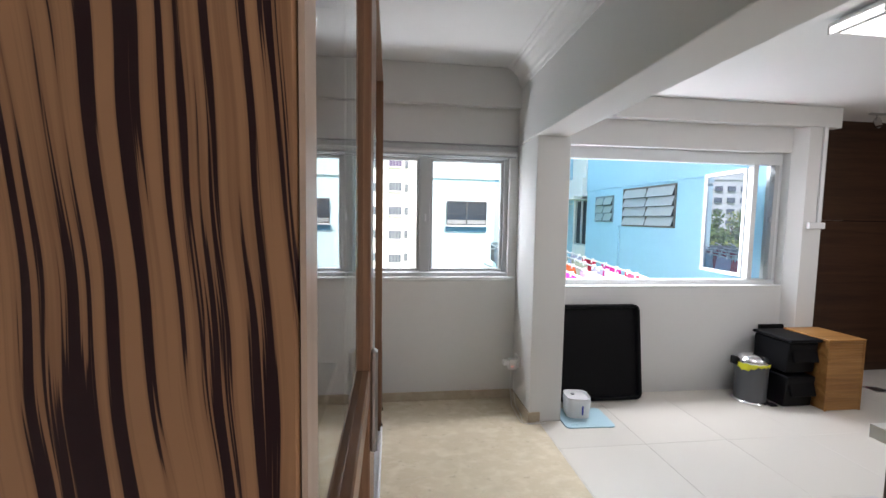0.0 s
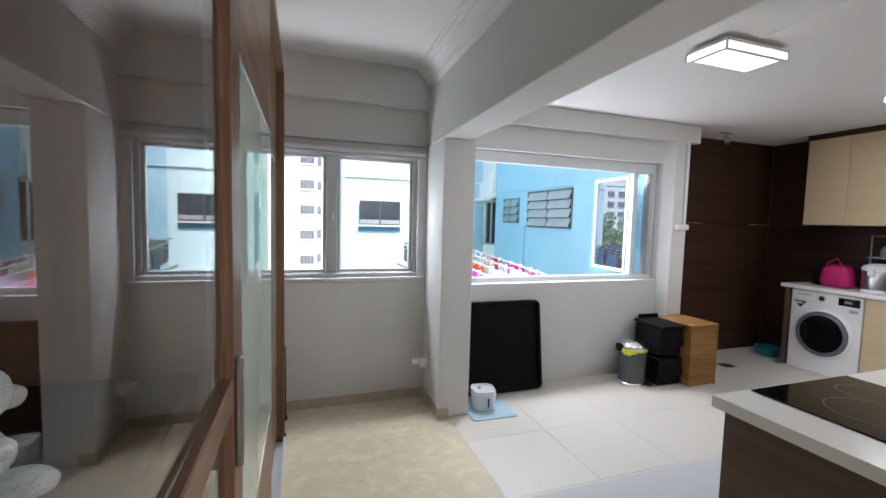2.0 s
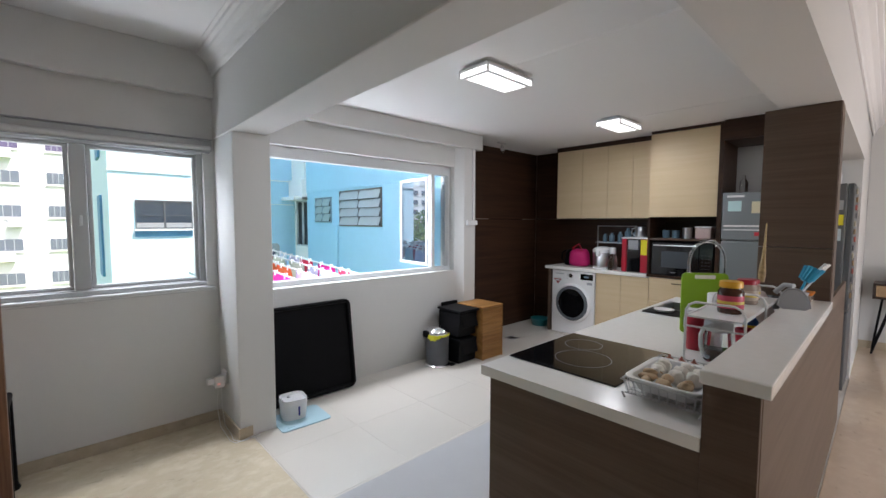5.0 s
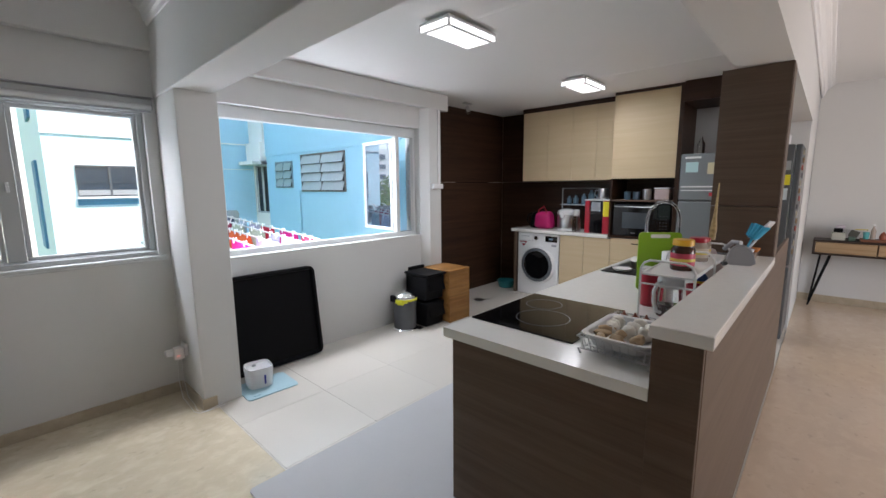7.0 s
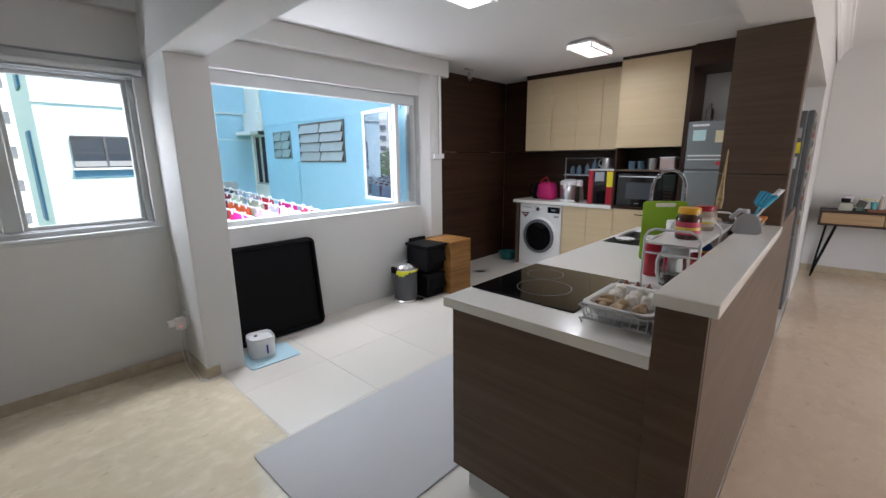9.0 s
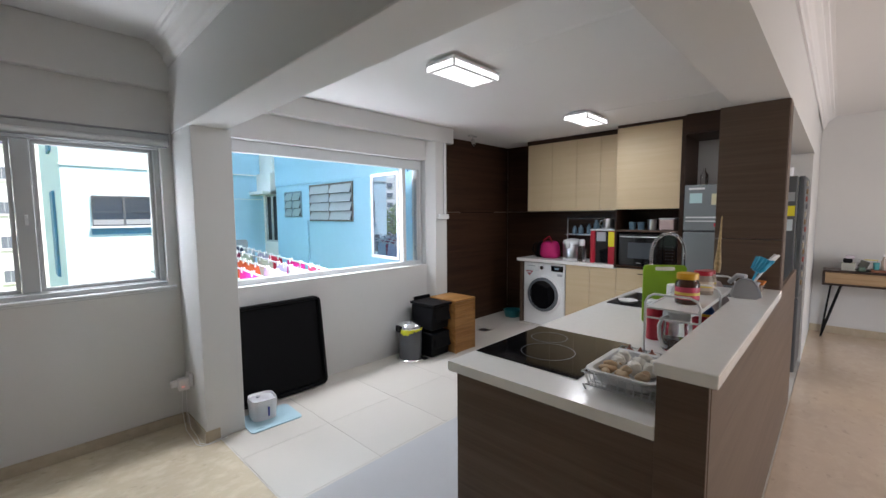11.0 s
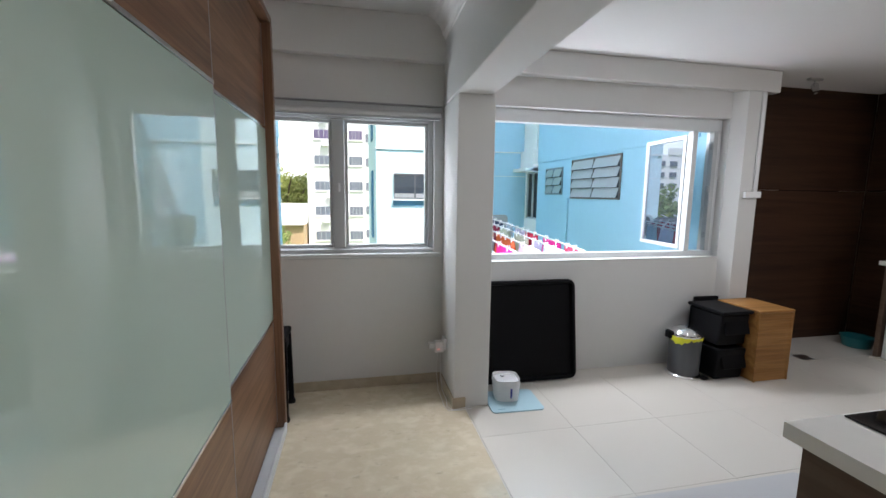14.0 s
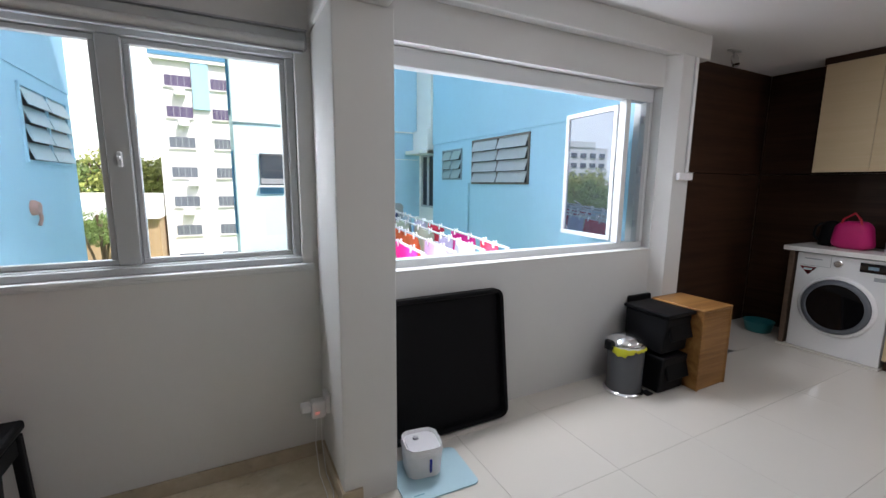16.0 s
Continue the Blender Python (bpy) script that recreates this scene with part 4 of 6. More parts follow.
for k in range(13):
    x = -bx + (k + 0.5) * 2 * bx / 13
    part("wire", tube(bmesh.new(), [(x, by, bz), (x * 0.93, by * 0.92, 0.018), (x * 0.93, -by * 0.92, 0.018), (x, -by, bz)], 0.0021, 6), WIRE, db)
for k in range(9):
    y = -by + (k + 0.5) * 2 * by / 9
    part("wire", tube(bmesh.new(), [(bx, y, bz), (bx * 0.93, y * 0.92, 0.018), (-bx * 0.93, y * 0.92, 0.018), (-bx, y, bz)], 0.0021, 6), WIRE, db)
for sx, sy in ((1, 1), (-1, 1), (-1, -1), (1, -1)):
    part("foot", tube(bmesh.new(), [(sx * 0.17, sy * 0.12, 0.018), (sx * 0.17, sy * 0.11, 0.0)], 0.004, 8), WIRE, db)
pt = thing("produce_tray", "white plastic tray filled with garlic and ginger", "tray", (0.59, -2.474, 0.926))
pbm = bmesh.new()
loops = []
for (lx, ly, lz) in ((0.118, 0.088, 0.0), (0.136, 0.105, 0.04), (0.152, 0.118, 0.042), (0.152, 0.118, 0.048), (0.134, 0.102, 0.046), (0.116, 0.085, 0.006)):
    loop = []
    for cx, cy, a0 in ((1, 1, 0), (-1, 1, 90), (-1, -1, 180), (1, -1, 270)):
        for k in range(6):
            a = radians(a0 + 18 * k)
            loop.append(pbm.verts.new((cx * (lx - 0.035) + 0.035 * math.cos(a), cy * (ly - 0.035) + 0.035 * math.sin(a), lz)))
    loops.append(loop)
for a, b in zip(loops, loops[1:]):
    for k in range(len(a)):
        j = (k + 1) % len(a)
        pbm.faces.new((a[k], a[j], b[j], b[k]))
pbm.faces.new(loops[0][::-1])
pbm.faces.new(loops[-1])
part("tray_shell", pbm, WHITE_PL, pt, smooth=True)

rnd = random.Random(5)


def lumpy(r, sx, sy, sz, amount, seed, sub=3):
    bm = bmesh.new()
    bmesh.ops.create_icosphere(bm, subdivisions=sub, radius=r)
    for v in bm.verts:
        d = noise.noise(v.co * (0.9 / r) + Vector((seed, seed * 2.3, 0)))
        v.co = Vector((v.co.x * sx, v.co.y * sy, v.co.z * sz)) * (1 + amount * d)
    return bm


MUSH = material("garlic_skin", (0.82, 0.78, 0.71), 0.6, vary=0.1, scale=40, bump=0.2, bump_scale=200)
GINGER = material("ginger_root", (0.5, 0.36, 0.22), 0.65, vary=0.2, scale=50, bump=0.3, bump_scale=200)
ONION = material("shallot_skin", (0.3, 0.1, 0.06), 0.4, vary=0.2, scale=40)
for k in range(18):
    x, y = -0.088 + (k % 6) * 0.035 + rnd.uniform(-0.008, 0.008), -0.06 + (k // 6) * 0.06 + rnd.uniform(-0.008, 0.008)
    at = (0.59 + x, -2.474 + y, 0.926 + 0.029 + 0.014 * rnd.random())
    if k % 6 < 2 or k == 14:
        gr = thing("ginger_root", "knobbly pale brown ginger root in the tray", "ginger", at, rnd.uniform(0, 360), "produce in the tray")
        part("root", lumpy(0.017, 1.7, 0.9, 0.9, 0.7, k * 1.7), GINGER, gr, smooth=True)
    else:
        ga = thing("garlic_bulb", "white garlic bulb lying in the tray", "garlic", at, rnd.uniform(0, 360), "produce in the tray")
        gb_ = lumpy(0.026, 1.0, 0.95, 0.85, 0.3, k * 1.3)
        for v in gb_.verts:
            a = math.atan2(v.co.y, v.co.x)
            v.co *= 1 + 0.06 * math.cos(6 * a + k)
            if v.co.z > 0.012:
                v.co.z += (v.co.z - 0.012) * 0.7
        part("bulb", moved(gb_, pose(0, 0, 0, rnd.uniform(-70, 70), rnd.uniform(-50, 50), 0)), MUSH, ga, smooth=True)
for k in range(3):
    on = thing("shallot", "small reddish-brown shallot in the wire basket", "shallot", (0.768, -2.48 + k * 0.042, 0.947), k * 50, "shallots")
    part("bulb", lathe([(0.0, -0.022), (0.014, -0.018), (0.024, 0.0), (0.018, 0.016), (0.006, 0.026), (0.003, 0.036), (0.0, 0.038)], 18), ONION, on, smooth=True)

rack = thing("counter_rack", "white metal two-tier rack standing on the worktop", "rack", (0, 0, 0.9))
for x in (0.975, 1.36, 1.75):
    pts = [(x, -2.385, 0.002), (x, -2.385, 0.225), (x, -2.397, 0.25), (x, -2.42, 0.262), (x, -2.555, 0.262), (x, -2.58, 0.25), (x, -2.592, 0.225), (x, -2.592, 0.002)]
    part("arch", tube(bmesh.new(), pts, 0.005, 10), WHITE_WIRE, rack, smooth=True)
part("shelf", boxes((0.98, 1.745, -2.588, -2.389, 0.196, 0.204), (0.98, 1.745, -2.3955, -2.389, 0.205, 0.211), (0.98, 1.745, -2.588, -2.5815, 0.205, 0.211), bevel=0.001), WHITE_WIRE, rack)
part("side_rail", tube(bmesh.new(), [(0.975, -2.385, 0.16), (0.975, -2.592, 0.16)], 0.004, 8), WHITE_WIRE, rack)


def jar(x, y, z, r, h, content, lid, label, lidlabel, group=""):
    j = thing("glass_jar", label, "jar", (x, y, z), 0, group)
    g = part("jar_glass", lathe([(0.0, 0.0), (r * 0.95, 0.0), (r, 0.006), (r, h * 0.68), (r * 0.82, h * 0.76), (r * 0.82, h * 0.8)], 28), content, j, smooth=True)
    part("lid", lathe([(r * 0.86, h * 0.8), (r * 0.9, h * 0.81), (r * 0.9, h * 0.97), (r * 0.84, h), (0.0, h)], 28), lid, j, lidlabel, smooth=True)
    part("label_band", lathe([(r * 1.008, h * 0.16), (r * 1.012, h * 0.17), (r * 1.012, h * 0.55), (r * 1.008, h * 0.56)], 28), material(label.split()[0] + "_label", {"dark": (0.55, 0.05, 0.1)}.get(label.split()[0], (0.6, 0.5, 0.4)), 0.4), j, "printed paper label", smooth=True)
    part("label_stripe", lathe([(r * 1.016, h * 0.3), (r * 1.02, h * 0.31), (r * 1.02, h * 0.38), (r * 1.016, h * 0.39)], 28), material(label.split()[0] + "_stripe", (0.75, 0.6, 0.1), 0.4), j, smooth=True)
    return j


YELLOW = material("yellow_plastic", (0.72, 0.38, 0.02), 0.35)
RED = material("red_plastic", (0.4, 0.01, 0.028), 0.3, vary=0.04, scale=10)
JAM = material("dark_brown_preserve", (0.06, 0.02, 0.01), 0.08, spec=0.6)
PALEJAR = material("pale_jar_glass", (0.4, 0.33, 0.28), 0.08)
jar(1.16, -2.5, 1.1055, 0.048, 0.135, JAM, YELLOW, "dark preserve jar with a bright yellow lid", "yellow lid")
jar(1.46, -2.5, 1.1055, 0.045, 0.115, PALEJAR, RED, "clear glass jar with a red lid", "red lid")
jar(1.62, -2.49, 1.1055, 0.036, 0.1, PALEJAR, RED, "pale spice jar with a red lid", "red lid")
brush = thing("cooking_brush", "patterned wooden utensil standing in a jar", "utensil")
part("handle", moved(lathe([(0.0, 0.0), (0.014, 0.0), (0.017, 0.05), (0.009, 0.13), (0.006, 0.2), (0.003, 0.3), (0.0, 0.305)], 16), pose(1.66, -2.52, 1.19, 0, 12, 0)), material("patterned_handle", (0.38, 0.27, 0.12), 0.5, vary=0.7, scale=60), brush, smooth=True)

car = thing("coffee_carafe", "glass carafe with white lid and handle, half full", "carafe", (1.1, -2.475, 0.902))
part("jug", lathe([(0.0, 0.0), (0.05, 0.0), (0.054, 0.008), (0.05, 0.09), (0.047, 0.13)], 32), GLASS, car, smooth=True)
part("coffee", lathe([(0.0, 0.003), (0.047, 0.004), (0.0505, 0.01), (0.048, 0.055), (0.0, 0.055)], 32), JAM, car, "dark coffee", smooth=True)
part("lid", lathe([(0.05, 0.13), (0.053, 0.133), (0.053, 0.165), (0.046, 0.175), (0.0, 0.177)], 32), WHITE_PL, car, smooth=True)
part("handle", tube(bmesh.new(), [(-0.045, 0.02, 0.155), (-0.075, 0.035, 0.15), (-0.09, 0.042, 0.12), (-0.088, 0.04, 0.07), (-0.07, 0.032, 0.03), (-0.05, 0.022, 0.02)], 0.008, 10), WHITE_PL, car, smooth=True)
red = thing("canister", "tall glossy red canister on the worktop", "canister", (1.22, -2.355, 0.902))
part("body", lathe([(0.0, 0.0), (0.036, 0.0), (0.038, 0.004), (0.038, 0.16), (0.036, 0.166), (0.0, 0.166)], 28), RED, red, smooth=True)
part("lid", lathe([(0.039, 0.1665), (0.039, 0.18), (0.035, 0.185), (0.0, 0.185)], 28), WHITE_PL, red, smooth=True)
red2 = thing("cup", "red and white striped cup on the worktop", "cup", (1.36, -2.52, 0.902))
part("body", lathe([(0.0, 0.0), (0.032, 0.0), (0.04, 0.1), (0.037, 0.1), (0.03, 0.006), (0.0, 0.006)], 24), RED, red2, smooth=True)
wroll = thing("paper_roll", "white kitchen paper roll standing upright", "paper roll", (1.42, -2.4, 0.902))
part("roll", lathe([(0.018, 0.0), (0.05, 0.0), (0.052, 0.004), (0.052, 0.236), (0.05, 0.24), (0.018, 0.24)], 28), material("white_paper", (0.8, 0.8, 0.79), 0.9, bump=0.3, bump_scale=80), wroll, smooth=True)
blue = thing("spray_bottle", "blue bottle with a yellow label under the rack", "bottle", (1.58, -2.5, 0.902))
part("body", lathe([(0.0, 0.0), (0.03, 0.0), (0.032, 0.005), (0.032, 0.1), (0.015, 0.125), (0.012, 0.14), (0.0, 0.14)], 22), material("blue_plastic", (0.03, 0.09, 0.32), 0.3), blue, smooth=True)
part("label_band", lathe([(0.0325, 0.03), (0.033, 0.031), (0.033, 0.08), (0.0325, 0.081)], 22), YELLOW, blue, smooth=True)
boardm = material("lime_green_plastic", (0.25, 0.46, 0.012), 0.4, vary=0.03, scale=12)
cb = thing("cutting_board", "lime green plastic cutting board standing upright", "cutting board")
CM = pose(1.545, -2.3, 0.902, 0, 0, -55) @ pose(0, 0, 0.162, 90, 0, 0)
part("board", moved(rounded_slab(0.22, 0.32, -0.005, 0.005, 0.02, bevel=0.002), CM), boardm, cb)
part("hang_slot", moved(rounded_slab(0.1, 0.02, 0.0051, 0.0056, 0.007), CM @ pose(0, 0.14, 0)), QUARTZ, cb)
part("hang_slot", moved(rounded_slab(0.1, 0.02, -0.0056, -0.0051, 0.007), CM @ pose(0, 0.14, 0)), QUARTZ, cb)
cl = thing("dish_cloth", "white dish cloth draped by the cutting board", "cloth", (1.5, -2.25, 0.902))
part("folds", moved(lumpy(0.05, 0.6, 0.5, 1.4, 0.5, 3.1), pose(0, 0, 0.06)), material("white_cotton", (0.75, 0.75, 0.75), 0.95, bump=0.4, bump_scale=120), cl, smooth=True)

tap = thing("kitchen_tap", "chrome spring-neck kitchen tap beside the sink", "tap")
part("base", lathe([(0.0, 0.9), (0.027, 0.9), (0.027, 0.915), (0.02, 0.925), (0.02, 1.03), (0.016, 1.04), (0.0, 1.04)], 24, 2.215, -2.235), CHROME, tap, smooth=True)
part("lever", tube(bmesh.new(), [(2.235, -2.235, 0.98), (2.29, -2.25, 1.0)], 0.006, 8), CHROME, tap, smooth=True)
arc = [(2.215, -2.235, 1.03), (2.215, -2.235, 1.2)]
for k in range(1, 17):
    a = math.pi * k / 16
    s = (1 - math.cos(a)) / 2
    arc.append((2.215 - 0.175 * s, -2.235 + 0.155 * s, 1.235 + 0.135 * math.sin(a)))
arc += [(2.04, -2.08, 1.16)]
part("hose", tube(bmesh.new(), arc, 0.004, 8), BLACK, tap, smooth=True)
coil = []
for i in range(1, len(arc) - 1):
    p, q = Vector(arc[i]), Vector(arc[i + 1])
    d = (q - p)
    u = d.cross(Vector((0.66, 0.75, 0))).normalized()
    if u.length < 0.1:
        u = Vector((1, 0, 0))
    v = d.normalized().cross(u)
    turns = max(1, round(d.length / 0.012))
    for k in range(turns * 8):
        a = 2 * math.pi * k / 8
        coil.append(p + d * (k / (turns * 8)) + 0.0098 * (math.cos(a) * u + math.sin(a) * v))
part("spring", tube(bmesh.new(), coil, 0.0019, 5), CHROME, tap, "chrome coil spring", smooth=True)
part("spray_head", lathe([(0.0, 1.0), (0.016, 1.0), (0.019, 1.01), (0.015, 1.09), (0.012, 1.17), (0.0, 1.17)], 20, 2.04, -2.08), CHROME, tap, smooth=True)
part("docking_arm", tube(bmesh.new(), [(2.215, -2.235, 1.03), (2.13, -2.16, 1.06), (2.04, -2.08, 1.06)], 0.006, 8), CHROME, tap, smooth=True)

pan = thing("dustpan", "grey plastic dustpan propped up on the bar", "dustpan", (1.47, -2.672, 1.1025), 12)
dpm = bmesh.new()
half = [(0.04, 0.0), (0.056, 0.01), (0.055, 0.026), (0.047, 0.052), (0.035, 0.074), (0.02, 0.086), (0.0, 0.09)]
rim_yz = half + [(-y, z) for y, z in half[-2::-1]]
front = [dpm.verts.new((-0.02 + z * 0.45, y, z)) for y, z in rim_yz]
back = [dpm.verts.new((-0.012 + z * 0.45, y, z)) for y, z in rim_yz]
dpm.faces.new(front)
dpm.faces.new(back[::-1])
for k in range(len(front)):
    q = (k + 1) % len(front)
    dpm.faces.new((front[k], back[k], back[q], front[q]))
part("pan", dpm, GREY_PL, pan)
part("side_lip", tube(bmesh.new(), [(-0.02 + z * 0.45, y, z) for y, z in rim_yz[1:-1]], 0.004, 8), GREY_PL, pan, smooth=True)
part("grip", tube(bmesh.new(), [(0.026, 0, 0.1), (0.06, 0.03, 0.1), (0.085, 0.06, 0.06)], 0.011, 10), GREY_PL, pan, smooth=True)
BLUEP = material("turquoise_plastic", (0.01, 0.33, 0.55), 0.35)
db2 = thing("dish_brush", "turquoise dish brushes standing in a holder", "brush", (1.63, -2.662, 1.1025))
db2.matrix_world = pose(1.63, -2.655, 1.1025, 16, 6, 0)
part("holder", lathe([(0.0, 0.0), (0.03, 0.0), (0.036, 0.07), (0.033, 0.07), (0.028, 0.005), (0.0, 0.005)], 20), GREY_PL, db2, smooth=True)
part("brush_head", moved(lathe([(0.0, 0.0), (0.018, 0.0), (0.03, 0.02), (0.034, 0.06), (0.03, 0.072), (0.012, 0.066), (0.0, 0.064)], 22), pose(0.015, 0.0, 0.115, 10, 12, 0)), BLUEP, db2, smooth=True)
for k in range(16):
    a = k * math.pi / 8
    part("bristle_tuft", tube(bmesh.new(), [(0.018 + 0.026 * math.cos(a), 0.026 * math.sin(a), 0.125), (0.03 + 0.038 * math.cos(a), -0.012 + 0.038 * math.sin(a), 0.188)], 0.0035, 5), BLUEP, db2)
part("handle", tube(bmesh.new(), [(0.0, 0.0, 0.03), (0.015, -0.005, 0.15)], 0.006, 8), BLUEP, db2, smooth=True)
part("handle", tube(bmesh.new(), [(0.005, 0.0, 0.03), (0.06, -0.03, 0.16)], 0.005, 8), WHITE_PL, db2, smooth=True)
for k in range(6):
    part("bristles", moved(boxes((-0.022, 0.0, -0.007, 0.007, -0.004, 0.004), bevel=0.001), pose(0.062 + k * 0.0055, -0.03 - k * 0.003, 0.162 + k * 0.0095, 0, 25, -30)), WHITE_PL, db2)
part("brush_back", tube(bmesh.new(), [(0.06, -0.03, 0.155), (0.096, -0.05, 0.222)], 0.006, 8), WHITE_PL, db2, smooth=True)
fbx = thing("food_box", "clear food box with an orange lid", "food box", (1.755, -2.67, 1.1025))
part("box", boxes((-0.055, 0.055, -0.04, 0.04, 0.0, 0.035), bevel=0.005), PALEJAR, fbx)
part("lid", boxes((-0.06, 0.06, -0.045, 0.045, 0.0355, 0.047), bevel=0.004), material("orange_plastic", (0.65, 0.2, 0.02), 0.4), fbx)
cloth2 = thing("folded_cloth", "pale folded cleaning cloth behind the rack", "cloth", (1.79, -2.5, 0.902))
part("folds", moved(lumpy(0.07, 0.6, 0.9, 1.5, 0.4, 7.7), pose(0, 0, 0.11)), material("pale_pink_cloth", (0.6, 0.5, 0.5), 0.95, bump=0.4, bump_scale=100), cloth2, smooth=True)

# ---- appliances on the worktop ----
bagp = thing("handbag", "bright pink soft bag standing on the worktop", "bag", (4.2, -0.13, 0.9))
bgm = boxes((-0.09, 0.09, -0.125, 0.125, 0.0, 0.23), bevel=0.06, seg=4)
for v in bgm.verts:
    v.co += Vector((0.015, 0.02, 0.012)) * noise.noise(v.co * 12)
    v.co.y *= 1.08 - v.co.z
part("bag_body", bgm, material("magenta_fabric", (0.5, 0.01, 0.14), 0.6, vary=0.1, scale=20), bagp, smooth=True)
part("handle", tube(bmesh.new(), [(-0.06, -0.08, 0.13), (-0.06, -0.05, 0.25), (-0.03, 0.0, 0.3), (-0.06, 0.06, 0.25), (-0.06, 0.08, 0.16)], 0.009, 8), RED, bagp, smooth=True)
blk = thing("kettle", "black electric kettle beside the pink bag", "kettle", (4.3, 0.05, 0.9))
part("body", lathe([(0.0, 0.0), (0.085, 0.0), (0.09, 0.02), (0.075, 0.17), (0.05, 0.21), (0.0, 0.225)], 28), BLACK, blk, smooth=True)
part("handle", tube(bmesh.new(), [(-0.06, 0.05, 0.2), (-0.1, 0.08, 0.17), (-0.11, 0.085, 0.09), (-0.08, 0.06, 0.05)], 0.011, 8), BLACK, blk, smooth=True)
rc = thing("rice_cooker", "white and steel rice cooker on the worktop", "rice cooker", (4.2, -0.45, 0.9))
part("base", lathe([(0.0, 0.0), (0.115, 0.0), (0.12, 0.02), (0.118, 0.03)], 32), WHITE_PL, rc, smooth=True)
part("body", lathe([(0.112, 0.03), (0.118, 0.035), (0.118, 0.2), (0.114, 0.205)], 32), STEEL, rc, smooth=True)
part("lid", lathe([(0.122, 0.205), (0.124, 0.225), (0.11, 0.255), (0.06, 0.275), (0.0, 0.28)], 32), WHITE_PL, rc, smooth=True)
part("latch", boxes((-0.14, -0.115, -0.025, 0.025, 0.16, 0.23), bevel=0.006), WHITE_PL, rc)
gb = thing("water_bottle", "clear plastic bottle with a white lid", "bottle", (4.1, -0.63, 0.9))
part("body", lathe([(0.0, 0.0), (0.05, 0.0), (0.054, 0.01), (0.05, 0.17), (0.035, 0.2), (0.03, 0.21)], 24), GLASS, gb, smooth=True)
part("lid", lathe([(0.036, 0.2), (0.037, 0.26), (0.03, 0.275), (0.0, 0.28)], 24), WHITE_PL, gb, smooth=True)
cf = thing("coffee_machine", "red and black coffee machine with a yellow sticker", "coffee machine", (4.17, -0.91, 0.9))
for y0, y1 in ((-0.155, -0.075), (0.085, 0.145)):
    part("red_side", boxes((-0.14, 0.15, y0, y1, 0.0, 0.395), bevel=0.01, seg=2), RED, cf, "glossy red side panel")
part("black_front", boxes((-0.125, 0.14, -0.074, 0.084, 0.0, 0.39), bevel=0.005), BLACK_GLASS, cf)
part("control_panel", boxes((-0.15, -0.126, -0.05, 0.062, 0.27, 0.38), bevel=0.004), GREY_PL, cf)
part("top_cover", boxes((-0.145, 0.155, -0.16, 0.15, 0.396, 0.41), bevel=0.004), WHITE_PL, cf)
part("sticker", boxes((-0.1425, -0.1405, -0.15, -0.08, 0.21, 0.385)), material("yellow_sticker", (0.8, 0.7, 0.02), 0.5), cf, "bright yellow sticker")
mug = thing("steel_jug", "steel jug standing on the coffee machine", "jug", (4.17, -0.93, 1.311))
part("body", lathe([(0.0, 0.0), (0.062, 0.0), (0.064, 0.005), (0.058, 0.12), (0.052, 0.128), (0.0, 0.128)], 28), STEEL, mug, smooth=True)
part("handle", tube(bmesh.new(), [(-0.02, 0.055, 0.11), (-0.03, 0.09, 0.1), (-0.03, 0.095, 0.05), (-0.02, 0.058, 0.02)], 0.006, 8), STEEL, mug, smooth=True)
sh = thing("dish_shelf", "dark wire dish shelf with bottles against the panel", "shelf", (4.36, -0.55, 0.9))
for y in (-0.25, 0.25):
    part("upright", tube(bmesh.new(), [(0, y, 0.0), (0, y, 0.55)], 0.008, 8), STEEL, sh, smooth=True)
for z in (0.33, 0.54):
    part("rail", tube(bmesh.new(), [(0, -0.25, z), (0, 0.25, z)], 0.006, 8), STEEL, sh, smooth=True)
part("board", boxes((-0.06, 0.07, -0.25, 0.25, 0.32, 0.33)), STEEL, sh)
BLUEGREY = material("blue_grey_plastic", (0.1, 0.17, 0.23), 0.35)
for k, (y, h, r) in enumerate(((-0.8, 0.17, 0.035), (-0.7, 0.19, 0.04), (-0.6, 0.14, 0.03), (-0.49, 0.12, 0.032), (-0.4, 0.11, 0.028))):
    bo = thing("bottle", "blue-grey bottle standing on the dish shelf", "bottle", (4.36, y, 1.2305), 0, "bottles on the shelf")
    part("body", lathe([(0.0, 0.0), (r, 0.0), (r, h * 0.7), (r * 0.5, h * 0.85), (r * 0.5, h), (0.0, h)], 18), BLUEGREY, bo, smooth=True)
DKKEY = material("dim_grey_print", (0.03, 0.03, 0.032), 0.4)
mw = thing("microwave", "black built-in microwave oven with a steel handle", "microwave", (HX + 0.02, -1.43, 0.902))
part("housing", boxes((0.02, 0.42, -0.3, 0.3, 0.0, 0.37), bevel=0.004), BLACK, mw)
part("door", boxes((0.0, 0.019, -0.17, 0.3, 0.005, 0.365), bevel=0.003), BLACK_GLASS, mw)
part("door_window", boxes((-0.002, -0.0002, -0.07, 0.2, 0.09, 0.27)), material("grey_oven_window", (0.06, 0.07, 0.08), 0.1), mw)
part("handle", tube(bmesh.new(), [(0.0, -0.15, 0.335), (-0.02, -0.15, 0.335), (-0.02, 0.28, 0.335), (0.0, 0.28, 0.335)], 0.006, 8), STEEL, mw, "bright steel handle bar", smooth=True)
part("control_panel", boxes((0.0, 0.019, -0.3, -0.172, 0.005, 0.365), bevel=0.003), BLACK_GLASS, mw)
